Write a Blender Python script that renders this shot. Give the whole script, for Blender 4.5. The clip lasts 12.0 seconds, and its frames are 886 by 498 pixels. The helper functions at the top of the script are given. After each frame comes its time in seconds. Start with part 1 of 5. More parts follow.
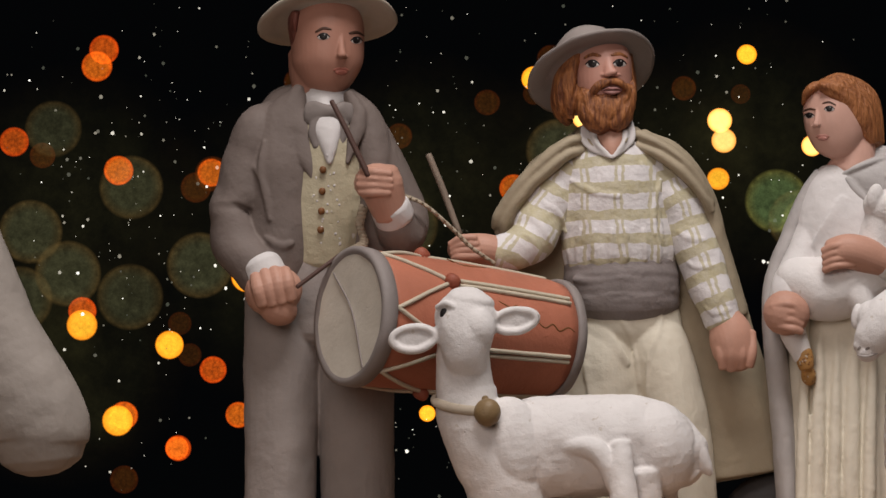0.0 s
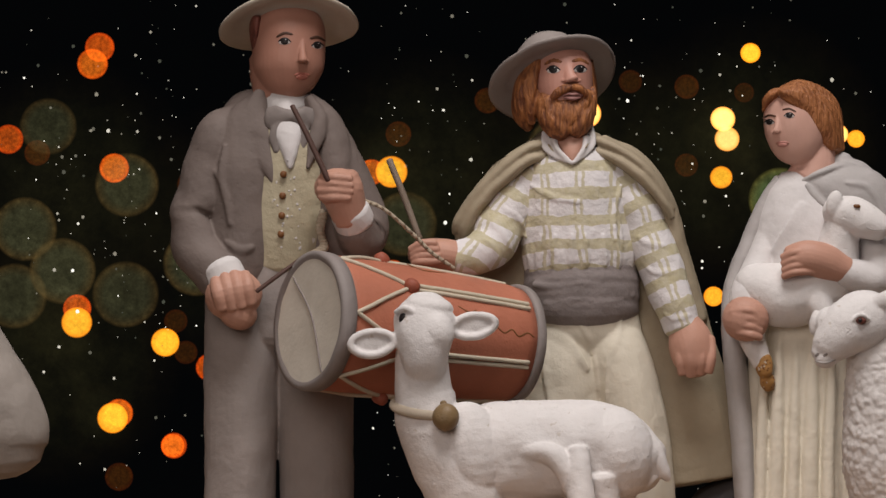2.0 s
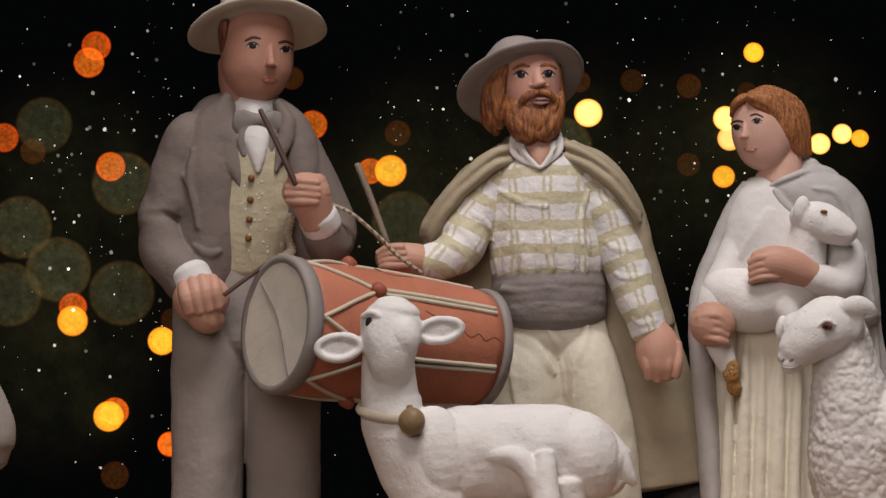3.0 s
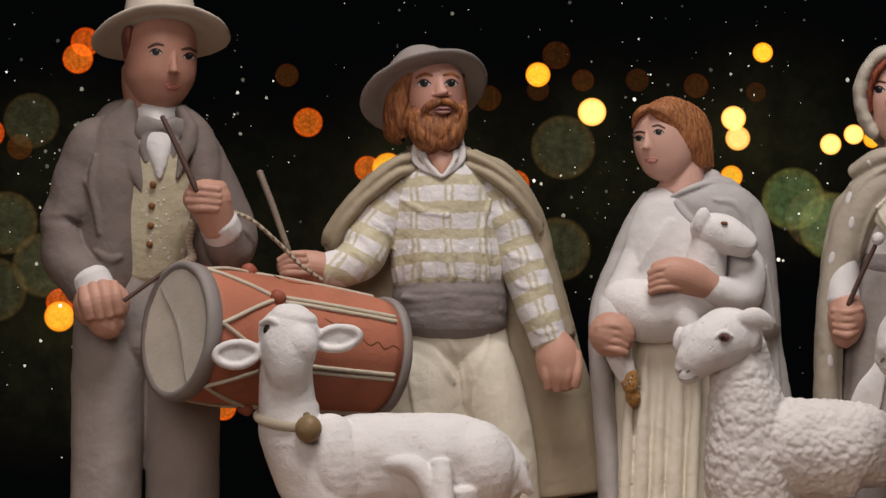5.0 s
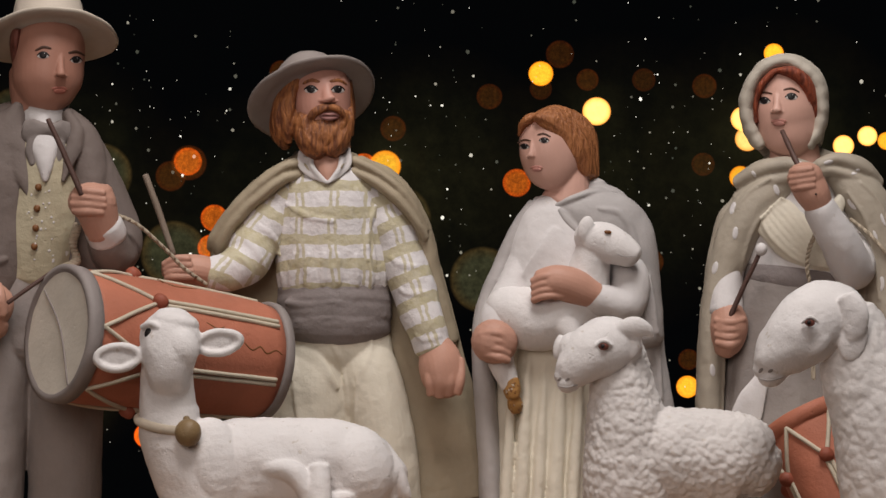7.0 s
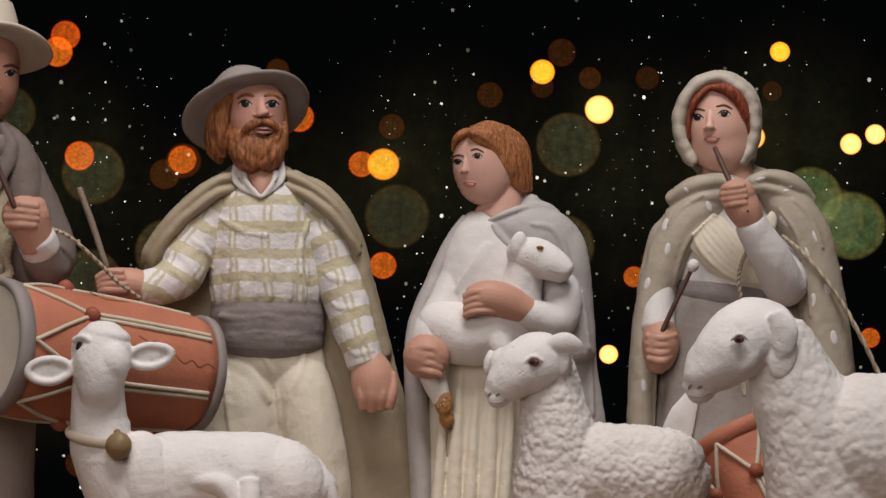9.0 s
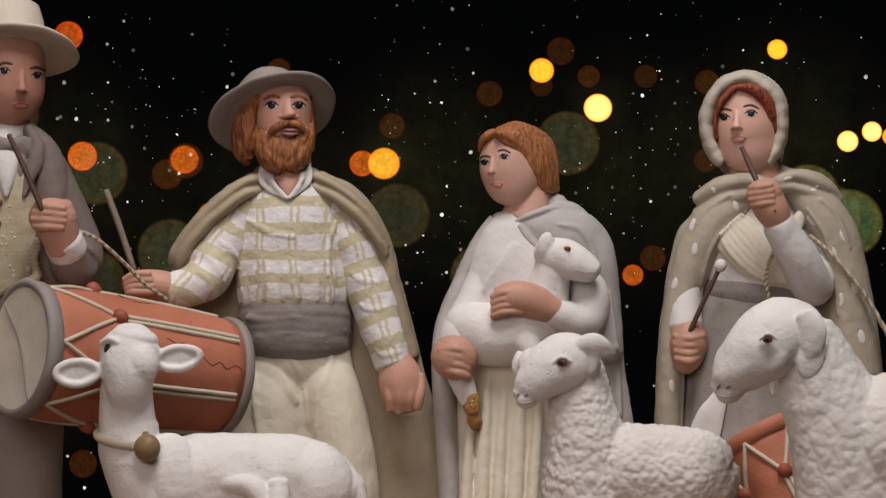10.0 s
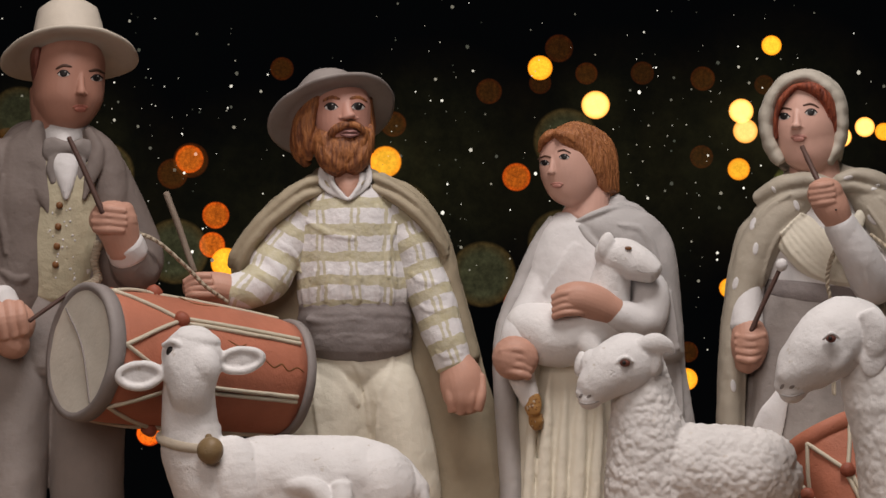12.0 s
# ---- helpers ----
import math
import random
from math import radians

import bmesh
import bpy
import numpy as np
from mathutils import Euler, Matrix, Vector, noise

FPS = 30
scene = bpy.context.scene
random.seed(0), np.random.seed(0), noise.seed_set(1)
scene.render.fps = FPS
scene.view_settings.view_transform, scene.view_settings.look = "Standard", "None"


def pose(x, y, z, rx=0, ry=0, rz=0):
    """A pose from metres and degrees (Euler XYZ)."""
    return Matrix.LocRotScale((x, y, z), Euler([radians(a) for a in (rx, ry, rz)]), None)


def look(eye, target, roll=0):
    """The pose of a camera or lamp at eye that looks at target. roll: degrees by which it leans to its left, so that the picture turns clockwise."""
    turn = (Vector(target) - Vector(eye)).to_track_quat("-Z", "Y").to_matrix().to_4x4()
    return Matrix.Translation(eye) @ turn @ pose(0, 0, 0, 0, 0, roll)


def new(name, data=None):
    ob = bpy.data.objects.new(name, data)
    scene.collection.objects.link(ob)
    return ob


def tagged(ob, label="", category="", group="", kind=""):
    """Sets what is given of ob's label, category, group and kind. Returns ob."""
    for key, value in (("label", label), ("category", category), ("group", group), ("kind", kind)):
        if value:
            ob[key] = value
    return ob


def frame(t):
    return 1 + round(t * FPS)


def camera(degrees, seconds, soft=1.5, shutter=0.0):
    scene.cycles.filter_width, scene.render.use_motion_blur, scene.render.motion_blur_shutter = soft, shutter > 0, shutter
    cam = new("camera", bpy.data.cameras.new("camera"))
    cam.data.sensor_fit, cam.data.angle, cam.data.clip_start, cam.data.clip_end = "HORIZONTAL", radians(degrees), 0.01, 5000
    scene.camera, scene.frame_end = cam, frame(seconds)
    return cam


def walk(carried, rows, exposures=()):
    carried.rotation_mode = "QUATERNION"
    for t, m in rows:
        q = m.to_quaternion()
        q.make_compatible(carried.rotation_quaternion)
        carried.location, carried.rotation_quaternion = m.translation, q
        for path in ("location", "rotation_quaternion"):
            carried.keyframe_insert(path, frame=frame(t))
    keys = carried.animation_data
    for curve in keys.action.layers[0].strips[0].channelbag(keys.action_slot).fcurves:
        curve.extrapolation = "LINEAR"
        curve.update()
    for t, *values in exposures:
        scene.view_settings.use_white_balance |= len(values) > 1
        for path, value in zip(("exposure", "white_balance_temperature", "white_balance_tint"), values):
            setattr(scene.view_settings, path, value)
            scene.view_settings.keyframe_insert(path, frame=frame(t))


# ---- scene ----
# Hand-painted clay crib figures on a table at night, fairy lights far behind.
# Long lens from two metres; the camera slides along the row of figures.
UNIT = 1 / 7500                    # one sketch unit in metres
REACH, PITCH, EYE_LINE = 2.2, radians(6.0), 0.0725
LENS = 2 * math.degrees(math.atan(784 * UNIT / REACH))
cam = camera(LENS, 12.0, soft=1.5)

RIGHT = Vector((1, 0, 0))
AHEAD = Vector((0, math.cos(PITCH), math.sin(PITCH)))
ABOVE = Vector((0, -math.sin(PITCH), math.cos(PITCH)))
MIDDLE = Vector((0, 0, EYE_LINE))
SWING = 0.0624                     # radians of turn per metre of slide
# seconds, slide along the row, rise, scale of the row, roll
ROWS = [
    (0.0, -0.05920, -0.00380, 1.0075, -1.41),
    (0.5, -0.05912, -0.00373, 1.0075, -1.40),
    (1.0, -0.05711, -0.00313, 1.0072, -1.32),
    (1.5, -0.05358, -0.00280, 1.0062, -1.26),
    (2.0, -0.04989, -0.00286, 1.0054, -1.19),
    (2.5, -0.04680, -0.00268, 1.0047, -1.13),
    (3.0, -0.04229, -0.00200, 1.0040, -1.01),
    (3.5, -0.03700, -0.00125, 1.0033, -0.88),
    (4.0, -0.03130, -0.00065, 1.0026, -0.75),
    (4.5, -0.02530, -0.00035, 1.0020, -0.60),
    (5.0, -0.01911, -0.00035, 1.0016, -0.46),
    (5.5, -0.01227, -0.00083, 1.0012, -0.31),
    (6.0, -0.00611, -0.00069, 1.0006, -0.16),
    (6.5, 0.0, 0.0, 1.0, 0.0),
    (7.0, 0.00803, 0.00107, 0.9983, 0.19),
    (7.5, 0.01539, 0.00237, 0.9969, 0.38),
    (8.0, 0.02110, 0.00345, 0.9960, 0.50),
    (8.5, 0.02390, 0.00420, 0.9956, 0.54),
    (9.0, 0.02385, 0.00465, 0.9955, 0.50),
    (9.5, 0.02152, 0.00479, 0.9955, 0.43),
    (10.0, 0.01743, 0.00481, 0.9960, 0.30),
    (10.5, 0.01172, 0.00492, 0.9964, 0.15),
    (11.0, 0.00718, 0.00470, 0.9967, 0.03),
    (11.5, 0.00429, 0.00492, 0.9968, -0.02),
    (12.0, 0.00317, 0.00498, 0.9972, 0.0),
]


def station(slide, rise, scale, roll, nod):
    turn = SWING * slide
    ahead = Matrix.Rotation(turn, 3, "Z") @ Matrix.Rotation(nod, 3, "X") @ AHEAD
    target = MIDDLE + RIGHT * slide + ABOVE * rise
    return look(target - ahead * (REACH / scale), target, roll)


walk(cam, [(t, station(*row, (6.5 - t) * 0.000127 - 0.0655 * row[1])) for t, *row in ROWS])

# ---- light ----
world = bpy.data.worlds.new("night")
scene.world = world
world.use_nodes = True
world.node_tree.nodes["Background"].inputs[0].default_value = (0.75, 0.85, 1.0, 1)
world.node_tree.nodes["Background"].inputs[1].default_value = 0.0016


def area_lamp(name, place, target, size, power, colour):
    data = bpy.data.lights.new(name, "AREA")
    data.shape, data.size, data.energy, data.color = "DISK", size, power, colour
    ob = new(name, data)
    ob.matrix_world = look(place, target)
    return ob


# Unseen soft key light added from above; no ceiling or lamp stands here
area_lamp("overhead_key_light", (0.06, -0.42, 0.95), (0.02, 0, 0.08), 0.5, 8.8, (1.0, 0.925, 0.885))
# Unseen fill added in front to brighten the figures; no source is known
area_lamp("front_fill_light", (-0.45, -1.5, 0.5), (0.02, 0, 0.07), 1.0, 6.9, (1.0, 0.84, 0.76))
scene.view_settings.exposure = 0.0


# ---- materials ----
def nodes_of(name):
    m = bpy.data.materials.new(name)
    m.use_nodes = True
    nt = m.node_tree
    return m, nt, nt.nodes["Principled BSDF"]


def link(nt, a, b):
    nt.links.new(a, b)


def noise_node(nt, coord, scale, detail=4, rough=0.55):
    n = nt.nodes.new("ShaderNodeTexNoise")
    n.inputs["Scale"].default_value, n.inputs["Detail"].default_value, n.inputs["Roughness"].default_value = scale, detail, rough
    link(nt, coord, n.inputs["Vector"])
    return n.outputs["Fac"]


def ramp(nt, fac, stops):
    r = nt.nodes.new("ShaderNodeValToRGB")
    e = r.color_ramp.elements
    for i, (p, c) in enumerate(stops):
        el = e[i] if i < 2 else e.new(p)
        el.position, el.color = p, (*c, 1)
    link(nt, fac, r.inputs["Fac"])
    return r.outputs["Color"]


def mixed(nt, fac, a, b):
    n = nt.nodes.new("ShaderNodeMix")
    n.data_type = "RGBA"
    for sock, val in ((n.inputs["Factor"], fac), (n.inputs["A"], a), (n.inputs["B"], b)):
        if hasattr(val, "is_output"):
            link(nt, val, sock)
        elif isinstance(val, tuple):
            sock.default_value = (*val, 1)
        else:
            sock.default_value = val
    return n.outputs["Result"]


def calc(nt, op, *vals):
    n = nt.nodes.new("ShaderNodeMath")
    n.operation = op
    for sock, val in zip(n.inputs, vals):
        if hasattr(val, "is_output"):
            link(nt, val, sock)
        else:
            sock.default_value = val
    return n.outputs[0]


def relief(nt, bsdf, height, strength, distance):
    b = nt.nodes.new("ShaderNodeBump")
    b.inputs["Strength"].default_value, b.inputs["Distance"].default_value = strength, distance
    link(nt, height, b.inputs["Height"])
    link(nt, b.outputs["Normal"], bsdf.inputs["Normal"])


def tint(c, k):
    return tuple(min(1.0, x * k) for x in c)


def paint(name, colour, rough=0.62, grain=1.0, vary=0.10, chips=None):
    """Matt paint brushed on clay: cloudy tone, fine grain, a few pits and worn spots."""
    m, nt, bsdf = nodes_of(name)
    co = nt.nodes.new("ShaderNodeTexCoord").outputs["Object"]
    cloud = noise_node(nt, co, 90, 5)
    fine = noise_node(nt, co, 900, 4, 0.65)
    col = ramp(nt, cloud, [(0.3, tint(colour, 1 - vary)), (0.7, tint(colour, 1 + vary))])
    col = mixed(nt, calc(nt, "MULTIPLY", fine, 0.22), col, tint(colour, 0.72))
    if chips:
        spot = ramp(nt, noise_node(nt, co, 420, 2), [(0.70, (0, 0, 0)), (0.74, (1, 1, 1))])
        col = mixed(nt, spot, col, chips)
    link(nt, col, bsdf.inputs["Base Color"])
    bsdf.inputs["Roughness"].default_value = rough
    bsdf.inputs["Specular IOR Level"].default_value = 0.3
    pits = ramp(nt, noise_node(nt, co, 520, 3), [(0.22, (0, 0, 0)), (0.34, (1, 1, 1))])
    h = calc(nt, "ADD", calc(nt, "MULTIPLY", fine, 0.5), calc(nt, "ADD", calc(nt, "MULTIPLY", cloud, 1.2), calc(nt, "MULTIPLY", pits, 0.35)))
    relief(nt, bsdf, h, min(1.0, 0.48 * grain), 0.0006)
    return m


def striped_hair(name, light, dark):
    """Combed clay hair: strands drawn with a comb, darker in the grooves."""
    m, nt, bsdf = nodes_of(name)
    tc = nt.nodes.new("ShaderNodeTexCoord").outputs["Object"]
    mp = nt.nodes.new("ShaderNodeMapping")
    mp.inputs["Scale"].default_value = (1.0, 1.0, 0.22)
    link(nt, tc, mp.inputs["Vector"])
    strand = noise_node(nt, mp.outputs["Vector"], 950, 4, 0.6)
    link(nt, ramp(nt, strand, [(0.38, dark), (0.60, light)]), bsdf.inputs["Base Color"])
    bsdf.inputs["Roughness"].default_value = 0.55
    relief(nt, bsdf, strand, 0.8, 0.0012)
    return m


def plaid(name, white, band, lean=0):
    """White shirt with hand-painted broad bands and thin double lines."""
    m, nt, bsdf = nodes_of(name)
    co = nt.nodes.new("ShaderNodeTexCoord").outputs["Object"]
    sep = nt.nodes.new("ShaderNodeSeparateXYZ")
    turned = nt.nodes.new("ShaderNodeMapping")
    turned.inputs["Rotation"].default_value = (0, radians(lean), 0)
    link(nt, co, turned.inputs["Vector"])
    link(nt, turned.outputs["Vector"], sep.inputs[0])
    wob = calc(nt, "MULTIPLY", calc(nt, "SUBTRACT", noise_node(nt, co, 45, 2), 0.5), 0.005)
    edge = calc(nt, "MULTIPLY", calc(nt, "SUBTRACT", noise_node(nt, co, 500, 3), 0.5), 0.0012)
    w2 = calc(nt, "ADD", wob, edge)

    def strip(axis, period, start, width):
        f = calc(nt, "FRACT", calc(nt, "DIVIDE", calc(nt, "ADD", calc(nt, "ADD", sep.outputs[axis], w2), start), period))
        return calc(nt, "LESS_THAN", f, width)

    rows = strip(2, 0.00625, 0.00105, 0.41)
    thin = calc(nt, "MAXIMUM", strip(0, 0.0080, 0.0012, 0.085), strip(0, 0.0080, -0.0003, 0.085))
    stroke = noise_node(nt, co, 700, 4)
    fac = calc(nt, "MULTIPLY", calc(nt, "MAXIMUM", rows, calc(nt, "MULTIPLY", thin, 0.9)), calc(nt, "ADD", 0.62, calc(nt, "MULTIPLY", stroke, 0.6)))
    base = ramp(nt, noise_node(nt, co, 120, 4), [(0.3, tint(white, 0.9)), (0.7, tint(white, 1.05))])
    link(nt, mixed(nt, fac, base, band), bsdf.inputs["Base Color"])
    bsdf.inputs["Roughness"].default_value = 0.65
    relief(nt, bsdf, calc(nt, "ADD", noise_node(nt, co, 600, 4), noise_node(nt, co, 110, 4)), 0.45, 0.0008)
    return m


def glow(name, colour, strength, rim=0.35, hazy=False, patchy=0.75):
    """A light far out of focus: a soft disc, mottled, brighter at its rim; hazy: a fading glow that imitates haze."""
    m = bpy.data.materials.new(name)
    m.use_nodes = True
    nt = m.node_tree
    nt.nodes.clear()
    out = nt.nodes.new("ShaderNodeOutputMaterial")
    co = nt.nodes.new("ShaderNodeTexCoord").outputs["Object"]
    ln = nt.nodes.new("ShaderNodeVectorMath")
    ln.operation = "LENGTH"
    link(nt, co, ln.inputs[0])
    r = ln.outputs["Value"]
    edge = ramp(nt, r, [(0.0, (1 - rim,) * 3), (0.72, (1 - rim * 0.6,) * 3), (0.90, (1, 1, 1)), (0.995, (0, 0, 0))])
    if hazy:
        edge = ramp(nt, r, [(0.0, (1, 1, 1)), (0.5, (0.45, 0.45, 0.45)), (0.98, (0, 0, 0))])
    info = nt.nodes.new("ShaderNodeObjectInfo").outputs["Random"]
    shift = nt.nodes.new("ShaderNodeVectorMath")
    link(nt, co, shift.inputs[0])
    link(nt, info, shift.inputs[1])
    mott = calc(nt, "ADD", 1 - patchy, calc(nt, "MULTIPLY", calc(nt, "POWER", calc(nt, "MULTIPLY", noise_node(nt, shift.outputs[0], 4.0, 6, 0.75), 2.0), 2.2), patchy))
    em = nt.nodes.new("ShaderNodeEmission")
    fringe = (colour[0], colour[1] * 0.62, colour[2] * 0.4)
    link(nt, ramp(nt, r, [(0.0, colour), (0.62, colour), (0.93, fringe)]), em.inputs["Color"])
    link(nt, calc(nt, "MULTIPLY", calc(nt, "MULTIPLY", edge, mott), calc(nt, "MULTIPLY", calc(nt, "ADD", 0.75, calc(nt, "MULTIPLY", info, 0.5)), strength)), em.inputs["Strength"])
    tr = nt.nodes.new("ShaderNodeBsdfTransparent")
    add = nt.nodes.new("ShaderNodeAddShader")
    link(nt, em.outputs[0], add.inputs[0])
    link(nt, tr.outputs[0], add.inputs[1])
    link(nt, add.outputs[0], out.inputs["Surface"])
    return m


SKIN = paint("skin_paint", (0.53, 0.295, 0.22), 0.5, 0.6, 0.08)
FACE = paint("face_paint", (0.53, 0.275, 0.215), 0.45, 0.35, 0.05)
MAUVE = paint("mauve_lip_paint", (0.34, 0.17, 0.155), 0.5, 0.4)
RED_LIP = paint("soft_red_lip_paint", (0.46, 0.165, 0.125), 0.5, 0.3)
FACE_TAN = paint("tan_face_paint", (0.45, 0.228, 0.168), 0.45, 0.3, 0.05)
FACE_PALE = paint("pale_face_paint", (0.66, 0.40, 0.325), 0.42, 0.3, 0.05)
LIP = paint("lip_paint", (0.52, 0.245, 0.205), 0.45, 0.4)
EYE_WHITE = paint("eye_white_paint", (0.56, 0.52, 0.50), 0.35, 0.2)
EYE_DARK = paint("eye_dark_paint", (0.014, 0.011, 0.011), 0.5, 0.2)
BROW = paint("brow_paint", (0.09, 0.045, 0.03), 0.5, 0.4)
GREY_COAT = paint("grey_coat_paint", (0.18, 0.146, 0.132), 0.68, 0.8)
GREY_TROUSERS = paint("grey_trouser_paint", (0.305, 0.272, 0.258), 0.68, 0.8)
SHIRT_GREY = paint("pale_grey_cravat_paint", (0.235, 0.205, 0.193), 0.65, 0.5)
GREY_SASH = paint("grey_sash_paint", (0.235, 0.205, 0.20), 0.6, 1.2)
HAT_GREY = paint("hat_grey_paint", (0.30, 0.265, 0.25), 0.6, 0.5)
HAT_CREAM = paint("hat_cream_paint", (0.56, 0.50, 0.425), 0.6, 0.5)
WHITE = paint("white_paint", (0.69, 0.67, 0.67), 0.6, 0.65, 0.05, (0.6, 0.56, 0.53))
CREAM = paint("cream_paint", (0.71, 0.665, 0.555), 0.6, 0.8, 0.06)
WAIST = paint("waistcoat_paint", (0.50, 0.45, 0.32), 0.6, 1.2, 0.12, (0.72, 0.70, 0.66))
BONNET = paint("bonnet_paint", (0.51, 0.47, 0.40), 0.6, 0.8, 0.06)
CLOAK_TAN = paint("tan_cloak_paint", (0.39, 0.33, 0.235), 0.62, 0.8)
CLOAK_GREY = paint("pale_grey_cloak_paint", (0.46, 0.44, 0.435), 0.6, 0.8)
SKIRT_GREY = paint("grey_skirt_paint", (0.29, 0.26, 0.245), 0.6, 0.8)
DARK_BASE = paint("dark_base_paint", (0.055, 0.05, 0.05), 0.7, 1.5)
BUTTON = paint("button_paint", (0.20, 0.085, 0.03), 0.4, 0.6)
HOOF = paint("hoof_paint", (0.36, 0.19, 0.06), 0.55, 2.0, 0.5, (0.12, 0.06, 0.02))
HAIR_DARK = striped_hair("auburn_hair_paint", (0.22, 0.07, 0.05), (0.12, 0.035, 0.025))
HAIR_GINGER = striped_hair("ginger_hair_paint", (0.40, 0.155, 0.05), (0.14, 0.042, 0.015))
HAIR_AUBURN = striped_hair("golden_auburn_hair_paint", (0.42, 0.165, 0.058), (0.28, 0.10, 0.034))
HAIR_RED = striped_hair("red_hair_paint", (0.34, 0.075, 0.03), (0.15, 0.03, 0.014))
SHIRT = plaid("plaid_shirt_paint", (0.74, 0.72, 0.73), (0.50, 0.455, 0.30))
SLEEVE_NEAR = plaid("plaid_sleeve_paint", (0.74, 0.72, 0.73), (0.50, 0.455, 0.30), -30)
SLEEVE_FAR = plaid("plaid_hanging_sleeve_paint", (0.74, 0.72, 0.73), (0.50, 0.455, 0.30), 20)
DOTTED = paint("beige_cloak_paint", (0.42, 0.375, 0.305), 0.5, 0.8)
SHEEP_WHITE = paint("sheep_white_paint", (0.77, 0.75, 0.745), 0.68, 1.35, 0.06, (0.62, 0.58, 0.54))
WOOL = paint("wool_white_paint", (0.68, 0.655, 0.64), 0.72, 0.9, 0.05, (0.62, 0.58, 0.54))
DRUM_RED = paint("terracotta_drum_paint", (0.46, 0.165, 0.10), 0.6, 1.2, 0.12)
KNOT_RED = paint("dark_red_leather", (0.30, 0.085, 0.05), 0.55, 1.2, 0.15)
DRUM_HEAD = paint("drum_skin_paint", (0.68, 0.64, 0.56), 0.6, 0.6)
DRUM_RIM = paint("drum_rim_paint", (0.27, 0.24, 0.23), 0.6, 0.7)
PALE_BAND = paint("worn_tan_band_paint", (0.50, 0.43, 0.34), 0.65, 1.0, 0.2, (0.66, 0.62, 0.57))
CORD = paint("cord_fibre", (0.42, 0.355, 0.27), 0.8, 2.0, 0.2)
CORD_PALE = paint("pale_cord_paint", (0.58, 0.52, 0.41), 0.7, 1.2)
STICK_BROWN = paint("dark_wood_stick", (0.10, 0.055, 0.045), 0.5, 1.0)
STICK_PALE = paint("pale_wood_stick", (0.24, 0.19, 0.15), 0.6, 1.5)
PALE_HIDE = paint("pale_hide_paint", (0.34, 0.305, 0.275), 0.65, 0.6)
BRASS = paint("old_gold_paint", (0.22, 0.15, 0.075), 0.45, 1.2, 0.2)


# ---- shaping tools ----
HAIRS = (HAIR_DARK, HAIR_GINGER, HAIR_AUBURN, HAIR_RED)
FINE = (*HAIRS, MAUVE, RED_LIP, FACE, FACE_PALE, FACE_TAN, SKIN, EYE_WHITE, EYE_DARK, BUTTON, CORD, CORD_PALE, STICK_BROWN, STICK_PALE, HOOF, LIP)
from mathutils.bvhtree import BVHTree

class Sheet:
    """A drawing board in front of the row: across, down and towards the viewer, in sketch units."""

    def __init__(self, a, b, tx, ty):
        self.a, self.b, self.tx, self.ty, self.n = a, b, tx, ty, a * a + b * b

    def __call__(self, u, v, d):
        x, y = u - self.tx, v - self.ty
        pu, pv = (self.a * x + self.b * y) / self.n, (self.a * y - self.b * x) / self.n
        far = -d * UNIT
        k = 1.0
        for _ in range(2):
            h = (441 - pv) * UNIT * k
            w = (far + h * math.sin(PITCH)) / math.cos(PITCH)
            k = 1 + w / REACH
        return MIDDLE + RIGHT * ((pu - 784) * UNIT * k) + ABOVE * ((441 - pv) * UNIT * k) + AHEAD * w


def spread(board, pts):
    """The board's places for many points at once."""
    q = np.asarray(pts, float)
    x, y = q[:, 0] - board.tx, q[:, 1] - board.ty
    pu, pv = (board.a * x + board.b * y) / board.n, (board.a * y - board.b * x) / board.n
    far, k = -q[:, 2] * UNIT, 1.0
    for _ in range(2):
        h = (441 - pv) * UNIT * k
        w = (far + h * math.sin(PITCH)) / math.cos(PITCH)
        k = 1 + w / REACH
    across, up = (pu - 784) * UNIT * k, (441 - pv) * UNIT * k
    return np.array(MIDDLE) + across[:, None] * np.array(RIGHT) + up[:, None] * np.array(ABOVE) + w[:, None] * np.array(AHEAD)


BOARD_A = Sheet(1.0047, -0.0199, 339.7, -13.6)    # drummer, bearded shepherd, calf
BOARD_B = Sheet(1.0, 0.0, 0.0, 0.0)               # woman with lamb, first sheep
BOARD_C = Sheet(0.9954, 0.0075, -154.1, 30.7)     # woman in the bonnet, second sheep
BOARD_D = Sheet(1.0072, -0.0248, 430.6, -22.6)    # pale animal at the row's end


def catmull(keys, steps):
    """Points of a smooth line through keys, with its place along the keys."""
    k = [np.array(q, float) for q in keys]
    k = [2 * k[0] - k[1], *k, 2 * k[-1] - k[-2]]
    out = []
    for i in range(1, len(k) - 2):
        for j in range(steps):
            t = j / steps
            a, b, c, d = k[i - 1:i + 3]
            out.append(0.5 * (2 * b + (c - a) * t + (2 * a - 5 * b + 4 * c - d) * t * t + (3 * b - a - 3 * c + d) * t ** 3))
    out.append(k[-2])
    return out


